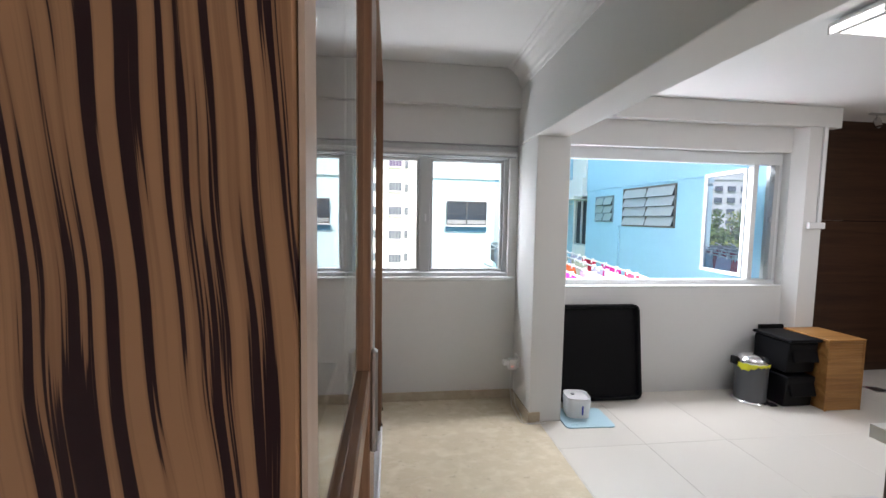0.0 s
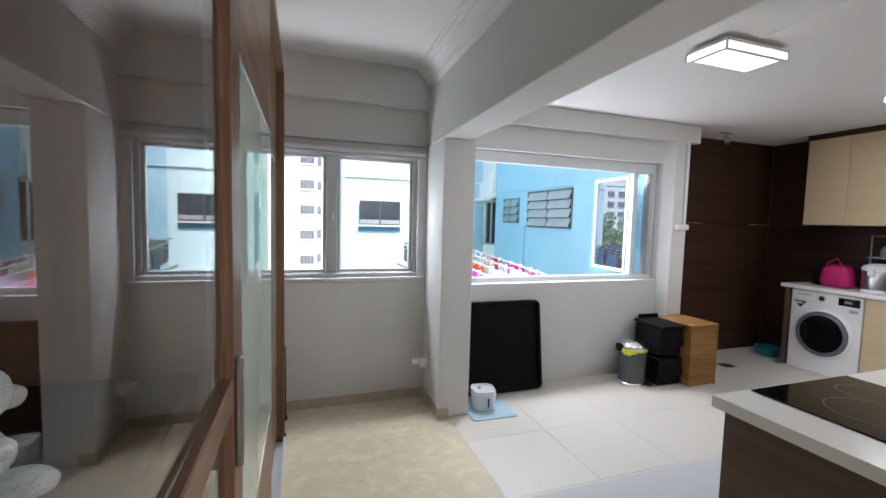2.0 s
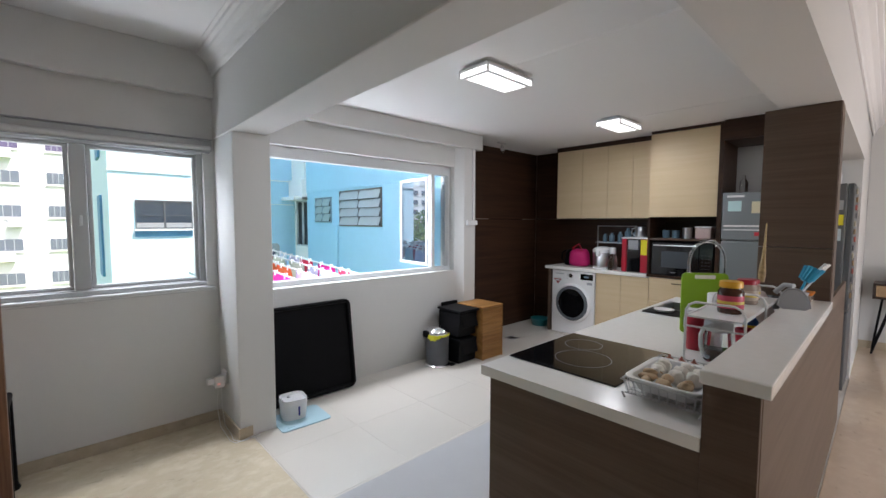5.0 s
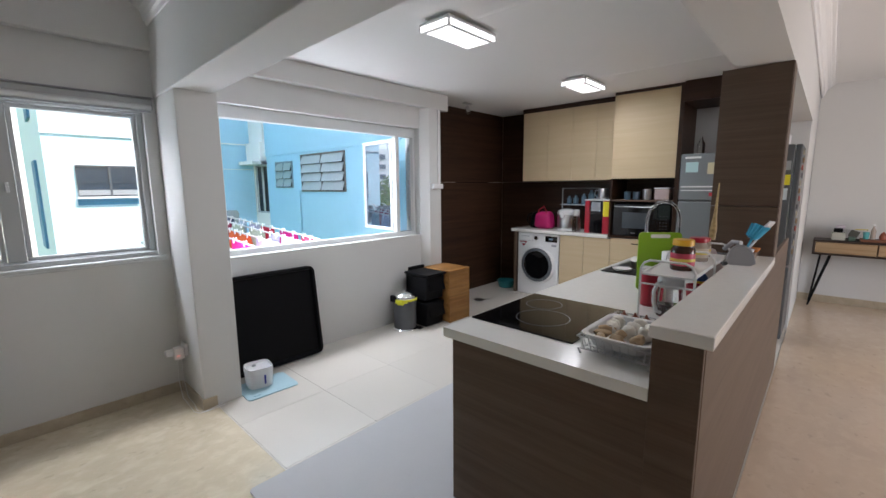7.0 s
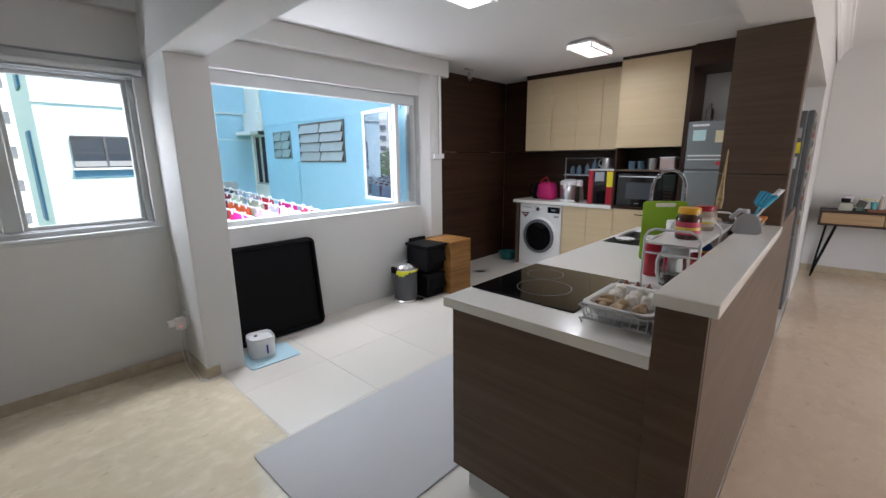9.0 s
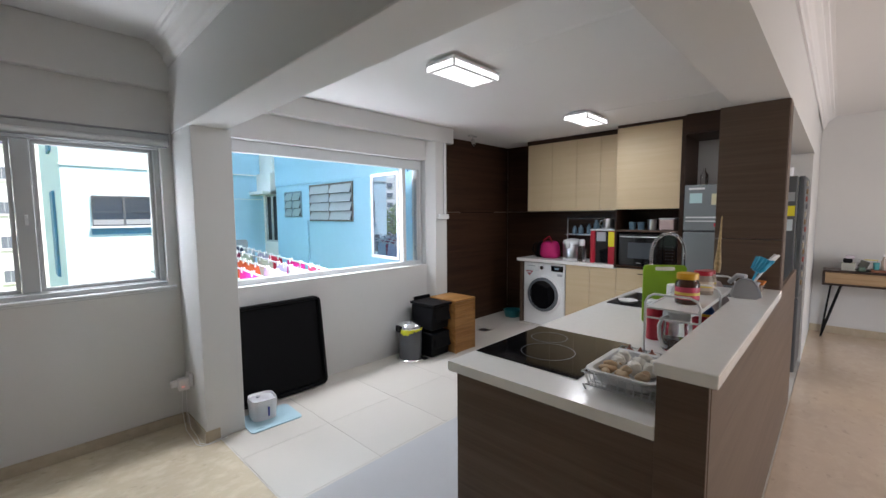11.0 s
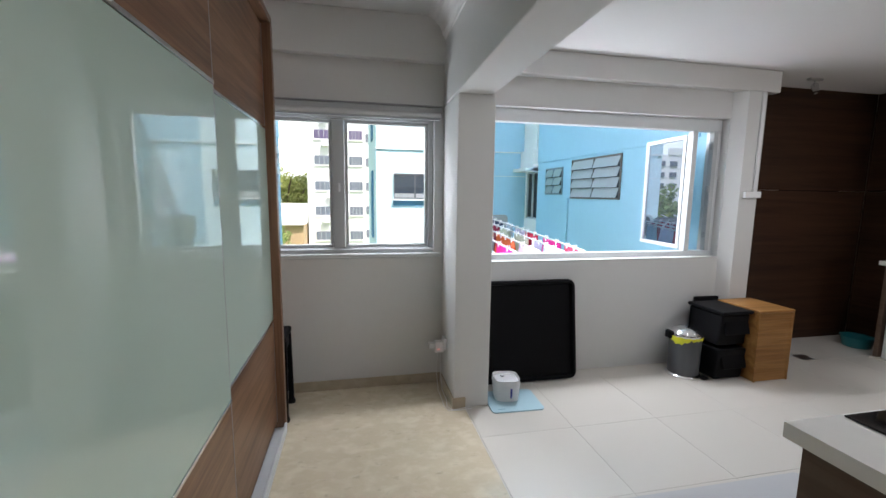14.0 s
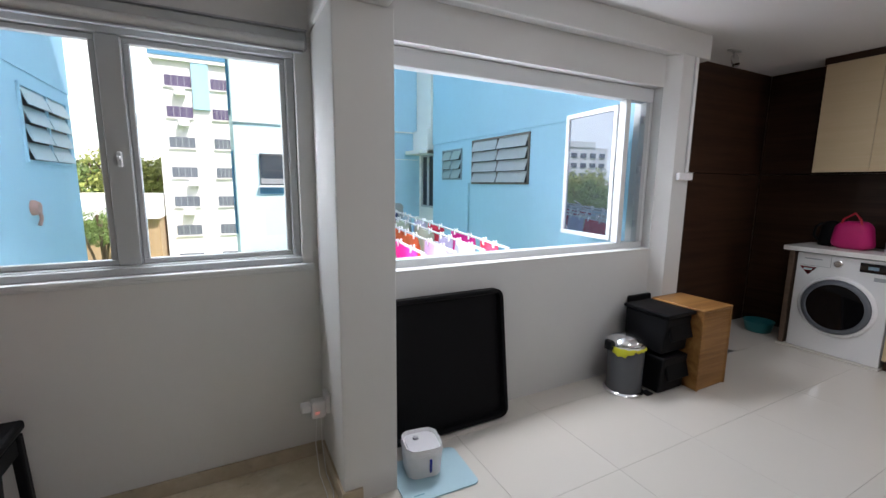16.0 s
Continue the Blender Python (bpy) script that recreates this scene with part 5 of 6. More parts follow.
for c in range(3):
    for r in range(6):
        part("key", boxes((-0.0008, -0.0002, -0.27 + c * 0.03, -0.258 + c * 0.03, 0.06 + r * 0.035, 0.068 + r * 0.035)), DKKEY, mw)
part("brand_bar", boxes((-0.0008, -0.0002, 0.05, 0.1, 0.035, 0.041)), GREY_PL, mw)
tub = thing("plastic_tub", "pale translucent plastic tub on the niche shelf", "tub", (4.1, -1.62, 1.3125))
part("tub_body", boxes((-0.08, 0.08, -0.075, 0.075, 0.0, 0.12), bevel=0.015, seg=2), material("pale_pink_plastic", (0.5, 0.38, 0.36), 0.35), tub)
part("tub_lid", boxes((-0.085, 0.085, -0.08, 0.08, 0.1205, 0.135), bevel=0.006), WHITE_PL, tub)
gl = thing("glass_mug", "steel cup standing on the niche shelf", "cup", (4.1, -1.45, 1.3125))
part("body", lathe([(0.0, 0.0), (0.042, 0.0), (0.048, 0.12), (0.045, 0.12), (0.04, 0.006), (0.0, 0.006)], 24), STEEL, gl, smooth=True)
for y in (-1.22, -1.32):
    cu = thing("dark_cup", "dark glass cup on the niche shelf", "cup", (4.15, y, 1.3125), 0, "dark cups")
    part("body", lathe([(0.0, 0.0), (0.035, 0.0), (0.04, 0.09), (0.037, 0.09), (0.032, 0.006), (0.0, 0.006)], 20), BLUEGREY, cu, smooth=True)

# ---- fridges ----
f1 = thing("fridge", "silver two-door fridge with notes and magnets", "fridge", (3.9, -2.03, 0))
SILVER = material("silver_grey_enamel", (0.23, 0.25, 0.265), 0.35, metal=0.5, vary=0.03, scale=5)
part("body", boxes((0.05, 0.58, -0.22, 0.22, 0.02, 1.785), bevel=0.008), GREY_PL, f1)
part("upper_door", boxes((0.0, 0.048, -0.22, 0.22, 1.32, 1.785), bevel=0.012, seg=2), SILVER, f1)
part("lower_door", boxes((0.0, 0.048, -0.22, 0.22, 0.06, 1.31), bevel=0.012, seg=2), SILVER, f1)
part("handle_strip", boxes((-0.004, 0.0, -0.19, 0.2, 1.45, 1.465), (-0.004, 0.0, -0.19, 0.2, 1.415, 1.425), bevel=0.001), WHITE_PL, f1)
for nm, y0, y1, z0, z1, c in (("note", 0.06, 0.17, 1.6, 1.7, (0.5, 0.7, 0.72)), ("note", -0.14, -0.02, 1.58, 1.69, (0.65, 0.6, 0.4)), ("label", 0.04, 0.18, 1.735, 1.755, (0.8, 0.8, 0.8)), ("magnet", -0.11, -0.05, 1.365, 1.4, (0.6, 0.04, 0.06)), ("magnet", -0.185, -0.13, 1.37, 1.405, (0.6, 0.04, 0.06))):
    part(nm, boxes((-0.0035, -0.0005, y0, y1, z0, z1), bevel=0.001), material("paper_%d" % int(c[0] * 100), c, 0.6), f1)
bt = thing("glass_bottle", "clear bottles standing on top of the fridge", "bottle", (4.05, -1.95, 1.786))
part("body", lathe([(0.0, 0.0), (0.035, 0.0), (0.035, 0.1), (0.012, 0.14), (0.012, 0.17), (0.0, 0.17)], 20), GLASS, bt, smooth=True)
f2 = thing("tall_fridge", "dark grey fridge with magnets, facing the living room", "fridge", (3.89, -2.745, 0))
DGREY = material("dark_grey_enamel_door", (0.09, 0.095, 0.1), 0.4, metal=0.2, vary=0.04, scale=5)
part("body", boxes((0.0, 0.6, 0.05, 0.45, 0.02, 1.82), bevel=0.006), DGREY, f2)
part("upper_door", boxes((0.0, 0.6, 0.0, 0.045, 0.75, 1.82), bevel=0.01, seg=2), DGREY, f2)
part("lower_door", boxes((0.0, 0.6, 0.0, 0.045, 0.06, 0.735), bevel=0.01, seg=2), DGREY, f2)
part("door_gasket", boxes((0.01, 0.59, 0.0455, 0.0495, 0.06, 1.81)), WHITE_PL, f2)
part("energy_label", boxes((-0.0025, -0.0005, 0.06, 0.13, 1.47, 1.56)), material("bright_yellow_label", (0.75, 0.65, 0.02), 0.5), f2, "yellow energy label")
part("sticker", boxes((-0.0025, -0.0005, 0.065, 0.125, 1.6, 1.68)), GREY_PL, f2)
part("note", boxes((-0.0025, -0.0005, 0.07, 0.13, 1.34, 1.44)), material("pale_blue_note", (0.5, 0.58, 0.62), 0.6), f2)
mrnd = random.Random(3)
for k in range(14):
    z, x = 0.85 + k * 0.068, 0.03 + mrnd.random() * 0.2
    c = [(0.3, 0.2, 0.1), (0.5, 0.45, 0.35), (0.15, 0.15, 0.16), (0.4, 0.1, 0.08)][k % 4]
    part("magnet", boxes((x, x + 0.05, -0.012, -0.0005, z, z + 0.045), bevel=0.003), material("magnet_%d" % (k % 4), c, 0.5), f2)
fb3 = thing("white_tub", "white plastic tub on top of the fridge", "tub", (3.95, -2.62, 1.8205))
part("body", lathe([(0.0, 0.0), (0.035, 0.0), (0.04, 0.08), (0.0, 0.085)], 20), WHITE_PL, fb3, smooth=True)
structure("fridge_side_wall", boxes((4.52, 4.7, -2.76, -2.531, 0, 2.076)), WALL, "white wall end beside the tall fridge", "wall")
structure("fridge_bulkhead", boxes((3.92, 4.499, -2.528, -1.795, 2.3, CZ - 0.001)), DARKWOOD_Y, "dark brown panelling above the fridge", "panelling")

# ---- living room ----
desk = thing("console_table", "dark framed console table with pale drawers on hairpin legs", "console table", (5.75, -3.41, 0))
ASH_X = wood_material("light_oak_along_y", (0.3, 0.2, 0.11), (0.42, 0.3, 0.18), 1, 0.4, grain=1.3)
DKFRAME = material("dark_espresso_wood", (0.035, 0.02, 0.016), 0.4, vary=0.15, scale=10)
part("frame", boxes((0, 0.34, -0.55, 0.55, 0.795, 0.815), (0, 0.34, -0.55, 0.55, 0.64, 0.66), (0, 0.34, 0.53, 0.55, 0.66, 0.795), (0, 0.34, -0.55, -0.53, 0.66, 0.795), bevel=0.004), DKFRAME, desk)
for y0, y1 in ((0.005, 0.525), (-0.525, -0.005)):
    part("drawer", boxes((0.006, 0.33, y0, y1, 0.664, 0.791), bevel=0.002), ASH_X, desk)
for x, y in ((0.03, 0.5), (0.31, 0.5), (0.03, -0.5), (0.31, -0.5)):
    s = 1 if y > 0 else -1
    part("hairpin_leg", tube(bmesh.new(), [(x, y - 0.03 * s, 0.64), (x, y + 0.03 * s, 0.012), (x, y + 0.036 * s, 0.004), (x, y + 0.03 * s, 0.012), (x, y - 0.12 * s, 0.64)], 0.009, 8), BLACK, desk, smooth=True)
gx = thing("storage_box", "grey-green fabric box with small things on the console", "box", (5.9, -3.075, 0.816))
part("box", boxes((-0.08, 0.08, -0.06, 0.06, 0.0, 0.09), bevel=0.006), material("sage_fabric", (0.42, 0.43, 0.38), 0.8, vary=0.05, scale=30), gx)
part("black_case", boxes((-0.05, 0.05, -0.035, 0.045, 0.0905, 0.14), bevel=0.012, seg=2), BLACK, gx)
part("white_case", boxes((-0.04, 0.06, -0.05, 0.03, 0.1405, 0.175), bevel=0.006), material("pale_lilac_plastic", (0.6, 0.54, 0.6), 0.4), gx)
gt = thing("glass_terrarium", "small glass tank with a yellow edge on the console", "tank", (5.92, -3.225, 0.816))
part("tank_wall", boxes((-0.06, 0.06, -0.09, -0.087, 0.0, 0.13), (-0.06, 0.06, 0.087, 0.09, 0.0, 0.13), (-0.06, -0.057, -0.086, 0.086, 0.0, 0.13), (0.057, 0.06, -0.086, 0.086, 0.0, 0.13)), GLASS, gt)
part("yellow_edge", boxes((-0.062, -0.056, -0.09, 0.02, 0.1305, 0.142)), material("dull_yellow_plastic", (0.6, 0.52, 0.15), 0.5), gt)
part("gravel", boxes((-0.056, 0.056, -0.086, 0.086, 0.001, 0.02), bevel=0.004), material("dark_gravel", (0.12, 0.14, 0.12), 0.9, vary=0.5, scale=80), gt)
ds = thing("photo_frame", "small dark square frame leaning on the tank", "frame", (5.83, -3.19, 0.818))
part("panel", moved(boxes((-0.006, 0.006, -0.04, 0.04, 0.0, 0.08), bevel=0.002), pose(0, 0, 0.045, 20, 14, 0)), material("dark_olive_board", (0.06, 0.06, 0.05), 0.6, vary=0.2, scale=30), ds)
part("stand", boxes((-0.02, 0.03, -0.03, 0.03, 0.0, 0.05), bevel=0.008), material("green_glass_base", (0.1, 0.16, 0.13), 0.3), ds)
ty = thing("wooden_tray", "reddish brown wooden tray on the console", "tray", (5.88, -3.4, 0.816))
part("tray", boxes((-0.09, 0.09, -0.15, 0.14, 0.0, 0.03), bevel=0.004), material("red_brown_wood", (0.2, 0.085, 0.05), 0.4, vary=0.1, scale=12), ty)
tl = thing("glass_cup", "teal glass cup on the wooden tray", "cup", (5.86, -3.305, 0.8465))
part("body", lathe([(0.0, 0.0), (0.022, 0.0), (0.028, 0.08), (0.025, 0.08), (0.02, 0.005), (0.0, 0.005)], 20), material("teal_glass", (0.1, 0.4, 0.42), 0.1), tl, smooth=True)
bl = thing("small_bottle", "clear bottle with a white cap on the wooden tray", "bottle", (5.86, -3.36, 0.8465))
part("body", lathe([(0.0, 0.0), (0.022, 0.0), (0.022, 0.1), (0.009, 0.13), (0.009, 0.15), (0.0, 0.15)], 18), PALEJAR, bl, smooth=True)
part("cap", lathe([(0.011, 0.151), (0.011, 0.175), (0.0, 0.176)], 14), WHITE_PL, bl, smooth=True)
br = thing("clay_pot", "small reddish brown lidded pot on the wooden tray", "pot", (5.86, -3.44, 0.8465))
part("pot", lathe([(0.0, 0.0), (0.025, 0.0), (0.032, 0.03), (0.026, 0.06), (0.02, 0.064), (0.024, 0.068), (0.012, 0.08), (0.006, 0.09), (0.0, 0.091)], 22), material("red_clay", (0.3, 0.09, 0.05), 0.4), br, smooth=True)

# ---- ceiling lamps ----
def frame_bars_flat(hx, hy, w, z0, z1):
    """A flat rectangular border lying in the horizontal plane."""
    return boxes((-hx, hx, -hy, -hy + w, z0, z1), (-hx, hx, hy - w, hy, z0, z1), (-hx, -hx + w, -hy + w, hy - w, z0, z1), (hx - w, hx, -hy + w, hy - w, z0, z1))


for lx, ly in LAMPS:
    la = thing("ceiling_lamp", "square white ceiling lamp with a glowing diffuser", "ceiling lamp", (lx, ly, CZ), 0, "kitchen ceiling lamps")
    la.scale = (1.0, 1.0, 0.8)
    part("housing", boxes((-0.2, 0.2, -0.09, 0.09, -0.03, -0.001), bevel=0.003), WHITE_PL, la)
    part("frame", boxes((-0.235, 0.235, -0.125, 0.125, -0.052, -0.031), bevel=0.003), WHITE_PL, la, "white metal rim")
    part("side_diffuser", boxes((-0.231, 0.231, -0.121, 0.121, -0.094, -0.0525), bevel=0.006), LAMP_GLOW, la, "glowing side band")
    part("inset_line", frame_bars_flat(0.226, 0.116, 0.022, -0.0985, -0.0942), WHITE_PL, la, "white metal border round the panel")
    for sx, sy in ((1, 1), (-1, 1), (-1, -1), (1, -1)):
        part("corner_post", boxes((sx * 0.2245, sx * 0.2345, sy * 0.1145, sy * 0.1245, -0.098, -0.0525)), WHITE_PL, la)
    part("diffuser", boxes((-0.202, 0.202, -0.092, 0.092, -0.097, -0.0942), bevel=0.001), LAMP_GLOW, la, "glowing white panel")

for lx, ly in LAMPS:
    ridge = bmesh.new()
    rows = [[ridge.verts.new((lx + o, y, CZ - d)) for o, d in ((-0.028, 0.0), (-0.014, 0.007), (0.014, 0.007), (0.028, 0.0))] for y in (-2.53, ly - 0.13)]
    for k in range(3):
        ridge.faces.new((rows[0][k], rows[0][k + 1], rows[1][k + 1], rows[1][k]))
    ridge.faces.new(rows[1])
    structure("trim_conduit", ridge, CEIL, "plastered-over cable ridge on the ceiling", "trim")

# ---- outside ----
structure("backdrop", boxes((-900, 600, 420, 421, -12, 330)), emission_material("hazy_bright_sky", (0.95, 0.965, 1.0), 0.42), "plain bright hazy sky", "sky")
GRASS = material("grass_ground", (0.12, 0.2, 0.05), 0.95, vary=0.3, scale=0.3)
FWIN = material("dark_window_glass", (0.03, 0.036, 0.045), 0.3, spec=0.15)
SLATE = material("slate_window_glass", (0.03, 0.045, 0.065), 0.3, spec=0.1)
DARK_FRAME = material("dark_grey_window_frame", (0.06, 0.07, 0.08), 0.5)
DULL_BLIND = material("grey_window_blind", (0.28, 0.29, 0.3), 0.7)
# far windows: distance haze is put into this lighter glass colour
HAZE_GLASS = material("haze_paled_window_glass", (0.13, 0.15, 0.18), 0.3, vary=0.2, scale=0.6)
FWIN2 = material("purple_grey_window_glass", (0.12, 0.1, 0.17), 0.3, spec=0.15)
LOUVRE = material("obscured_louvre_glass", (0.34, 0.36, 0.38), 0.3, vary=0.05, scale=10)
BRONZE = material("weathered_bronze_aluminium", (0.13, 0.11, 0.1), 0.5, vary=0.15, scale=12)
BLUE_TRIM = material("mid_blue_paint", (0.08, 0.24, 0.4), 0.8, vary=0.05, scale=1)
# facade blue with sunlight put into the colour
SUNLIT_FAC = material("sunlit_blue_facade_paint", (0.6, 0.76, 0.82), 0.85, vary=0.04, scale=0.4)
structure("ground", boxes((-900, 900, -20, 1500, -12.2, -12)), GRASS, "grass ground far below the windows", "ground")


def louvre_window(name, x, y0, y1, z0, z1, face, rows, bays=2, blade=None, frm=None):
    """A louvred window on a wall whose outer face is at x and looks towards face (-1 or 1)."""
    w = tagged(thing(name, "louvred window with tilted obscured glass blades", "window"), kind="structure")
    s = face
    f = 0.022
    frm = frm or BRONZE
    def span(a, b):
        return (min(x + s * a, x + s * b), max(x + s * a, x + s * b))
    a, b = span(0.001, 0.018)
    part("frame", boxes((a, b, y0, y1, z0, z0 + f), (a, b, y0, y1, z1 - f, z1), (a, b, y0, y0 + f, z0 + f, z1 - f), (a, b, y1 - f, y1, z0 + f, z1 - f)), frm, w)
    # dark sheet on the wall paints the shade of a room behind the blades
    a, b = span(0.001, 0.004)
    part("shade_backing", boxes((a, b, y0 + f, y1 - f, z0 + f, z1 - f)), FWIN, w)
    bw = (y1 - y0 - 2 * f) / bays
    for k in range(1, bays):
        a, b = span(0.005, 0.022)
        yy = y0 + f + k * bw
        part("mullion", boxes((a, b, yy - 0.012, yy + 0.012, z0 + f, z1 - f)), frm, w)
    h = (z1 - z0 - 2 * f) / rows
    me = None
    for k in range(bays):
        for r in range(rows):
            bm = moved(boxes((-0.003, 0.003, -bw / 2 + 0.014, bw / 2 - 0.014, -h * 0.5, h * 0.5)), pose(x + s * 0.024, y0 + f + (k + 0.5) * bw, z0 + f + (r + 0.5) * h, 0, -s * 19, 0))
            part("louvre_blade", bm, blade or LOUVRE, w)
    return w


wing = structure("wing_wall_east", boxes((2.61, 2.9, 0.981, 4.7, -12, 2.04), (2.595, 2.9, 0.981, 4.7, 2.04, 5.2), (2.61, 2.64, 0.661, 0.98, -12, 5.2)), BLUE_WALL, "sky blue painted wing wall of the same block", "wall")
structure("wing_pier", boxes((2.62, 2.9, 4.701, 5.3, -12, 1.0), (2.62, 2.9, 4.701, 4.72, 1.0, 1.9), (2.62, 2.9, 5.24, 5.3, 1.0, 1.9), (2.5, 2.9, 4.701, 5.3, 1.9, 2.3), (2.35, 2.9, 4.701, 5.3, 1.9, 1.96), (2.56, 2.9, 4.701, 5.28, 2.3, 5.2)), WHITE_FAC, "white painted stepped pier with a ledge", "pier")
louvre_window("window_louvred", 2.61, 2.19, 3.44, 1.41, 2.0, -1, 4)
louvre_window("window_small", 2.61, 3.73, 4.34, 1.47, 1.92, -1, 3, blade=material("green_tinted_louvre", (0.26, 0.34, 0.35), 0.3), frm=material("grey_blue_window_frame", (0.2, 0.27, 0.32), 0.5))
dw = tagged(thing("window_recessed", "narrow recessed window with a dark frame", "window"), kind="structure")
part("pane", boxes((2.66, 2.665, 4.73, 5.23, 1.02, 1.89)), FWIN, dw)
part("frame", boxes((2.63, 2.66, 4.72, 4.75, 1.0, 1.9), (2.63, 2.66, 5.21, 5.24, 1.0, 1.9), (2.63, 2.66, 4.96, 4.99, 1.0, 1.9), (2.63, 2.66, 4.75, 5.21, 1.0, 1.03), (2.63, 2.66, 4.75, 5.21, 1.87, 1.9)), ALU, dw)
pipe = thing("downpipe", "slim blue painted pipe on the wing wall", "pipe")
part("tube", tube(bmesh.new(), [(2.595, 3.52, -12), (2.595, 3.52, 1.42)], 0.015, 8), BLUE_WALL, pipe, smooth=True)
structure("wing_wall_west", boxes((-2.1, -1.75, 0.67, 3.65, -12, 2.2), (-2.1, -1.74, 0.67, 3.65, 2.2, 12)), BLUE_WALL, "sky blue wing wall with a louvred window", "wall")
louvre_window("window_louvred_west", -1.75, 2.5, 3.5, 1.53, 2.1, 1, 4, blade=material("pale_louvre", (0.3, 0.42, 0.48), 0.4), frm=BLUE_WALL)
vent = thing("vent_cap", "dull pink vent cap with a short hose on the blue wall", "vent")
VENT_PINK = material("dull_pink_plastic", (0.42, 0.26, 0.24), 0.6, vary=0.1, scale=20)
part("cap", moved(lathe([(0.0, 0.05), (0.04, 0.045), (0.055, 0.02), (0.058, 0.0)], 18), pose(-1.75, 2.5, 1.2, 0, 90, 0)), VENT_PINK, vent, smooth=True)
part("hose", tube(bmesh.new(), [(-1.715, 2.51, 1.17), (-1.705, 2.5, 1.12), (-1.715, 2.48, 1.07)], 0.013, 8), VENT_PINK, vent, smooth=True)

# facade across the well
nb = thing("facade_block", "blue facade across the well, painted paler where sunlit, with blue trimmed windows", "building")
# one facade in two tones: paler colour for sun, deeper blue for shade
part("wall", boxes((-0.334, 0.95, 5.301, 9.9, -12, 2.26), (-0.334, 0.95, 5.285, 9.9, 2.26, 12)), SUNLIT_FAC, nb)
part("wall", boxes((0.951, 2.9, 5.301, 5.6, -12, 2.26), (0.951, 2.9, 5.285, 5.6, 2.26, 12)), BLUE_WALL, nb, "sky blue painted wall, kept deeper for the shaded part")
for z0, z1 in ((-1.6, -0.16), (0.5, 1.94), (2.6, 4.0)):
    part("corner_strip", boxes((-0.37, -0.335, 6.5, 7.1, z0, z1)), BLUE_TRIM, nb, "blue recessed panel")
part("drip_moulding", boxes((-0.35, 2.6, 5.276, 5.284, 2.27, 2.29)), WHITE_FAC, nb)
part("drip_moulding", boxes((-0.35, 2.6, 5.28, 5.3, -0.2, -0.17)), WHITE_FAC, nb)
part("score_line", boxes((-0.33, 2.6, 5.297, 5.3005, 1.815, 1.825)), WHITE_FAC, nb)
for z in (-0.9, 1.36, 3.62):
    fw = part("window", boxes((0.0, 0.78, 5.28, 5.3, z, z + 0.46)), SLATE, nb, "dark blue-grey window glass")
    part("frame", boxes((-0.01, 0.79, 5.265, 5.279, z + 0.445, z + 0.47), (0.375, 0.405, 5.265, 5.279, z, z + 0.444), (-0.01, 0.001, 5.265, 5.279, z, z + 0.444), (0.779, 0.79, 5.265, 5.279, z, z + 0.444), (0.002, 0.374, 5.27, 5.279, z + 0.215, z + 0.225), (0.406, 0.778, 5.27, 5.279, z + 0.215, z + 0.225)), DARK_FRAME, fw)
    part("blind", boxes((0.002, 0.374, 5.272, 5.279, z + 0.02, z + 0.1), (0.406, 0.778, 5.272, 5.279, z + 0.02, z + 0.1)), DULL_BLIND, fw, "grey lowered blind")
    part("sill", boxes((-0.03, 0.81, 5.23, 5.3, z - 0.03, z - 0.001)), WHITE_FAC, fw)
    part("sill_band", boxes((-0.02, 0.8, 5.28, 5.3, z - 0.13, z - 0.031)), BLUE_TRIM, fw, "blue painted band under the sill")

# far tower
tw = thing("apartment_tower", "white apartment tower with rows of windows and blue panels", "building")
TY = 46.0
part("wall", boxes((-5.9, 0.35, TY, TY + 12, -12, 12.4)), WHITE_FAC, tw)
part("side_wing", boxes((0.36, 5.0, TY + 2, TY + 12, -12, 12.0)), WHITE_FAC, tw)
part("roof", boxes((-6.2, 0.7, TY - 0.3, TY + 12, 12.41, 13.3)), WHITE_FAC, tw)
part("roof_band", boxes((-6.22, 0.72, TY - 0.34, TY - 0.301, 12.75, 13.2)), BLUE_TRIM, tw, "blue roof band")
part("blue_panel", boxes((-2.9, -1.5, TY - 0.25, TY - 0.01, 8.2, 12.4)), BLUE_WALL, tw, "pale blue painted bay")
trnd = random.Random(11)
for r in range(8):
    z = 10.2 - r * 2.8
    for x0, x1, h in ((-5.1, -3.0, 0.95), (-1.35, 0.1, 0.95)):
        w = part("window", boxes((x0, x1, TY - 0.08, TY - 0.005, z, z + h)), FWIN2 if r < 2 else HAZE_GLASS, tw)
        for k in (1, 2, 3):
            part("mullion", boxes((x0 + (x1 - x0) * k / 4 - 0.02, x0 + (x1 - x0) * k / 4 + 0.02, TY - 0.11, TY - 0.081, z, z + h)), ALU, w)
        part("ledge", boxes((x0 - 0.1, x1 + 0.1, TY - 0.15, TY - 0.005, z - 0.16, z - 0.05)), WHITE_FAC, w)
    part("window", boxes((0.5, 0.95, TY + 1.9, TY + 1.995, z, z + 0.95)), HAZE_GLASS, tw)
    if r % 3 != 2:
        ax = -4.1 + trnd.uniform(-0.8, 0.4)
        part("air_conditioner", boxes((ax, ax + 0.85, TY - 0.6, TY - 0.01, z - 0.85, z - 0.25), bevel=0.03), WHITE_PL, tw)
tw2 = thing("apartment_block", "white apartment block far beyond the trees", "building")
part("wall", boxes((-70, -44, 92, 106, -12, 11), (-66, -50, 91.8, 91.99, 11, 12.5)), WHITE_FAC, tw2)
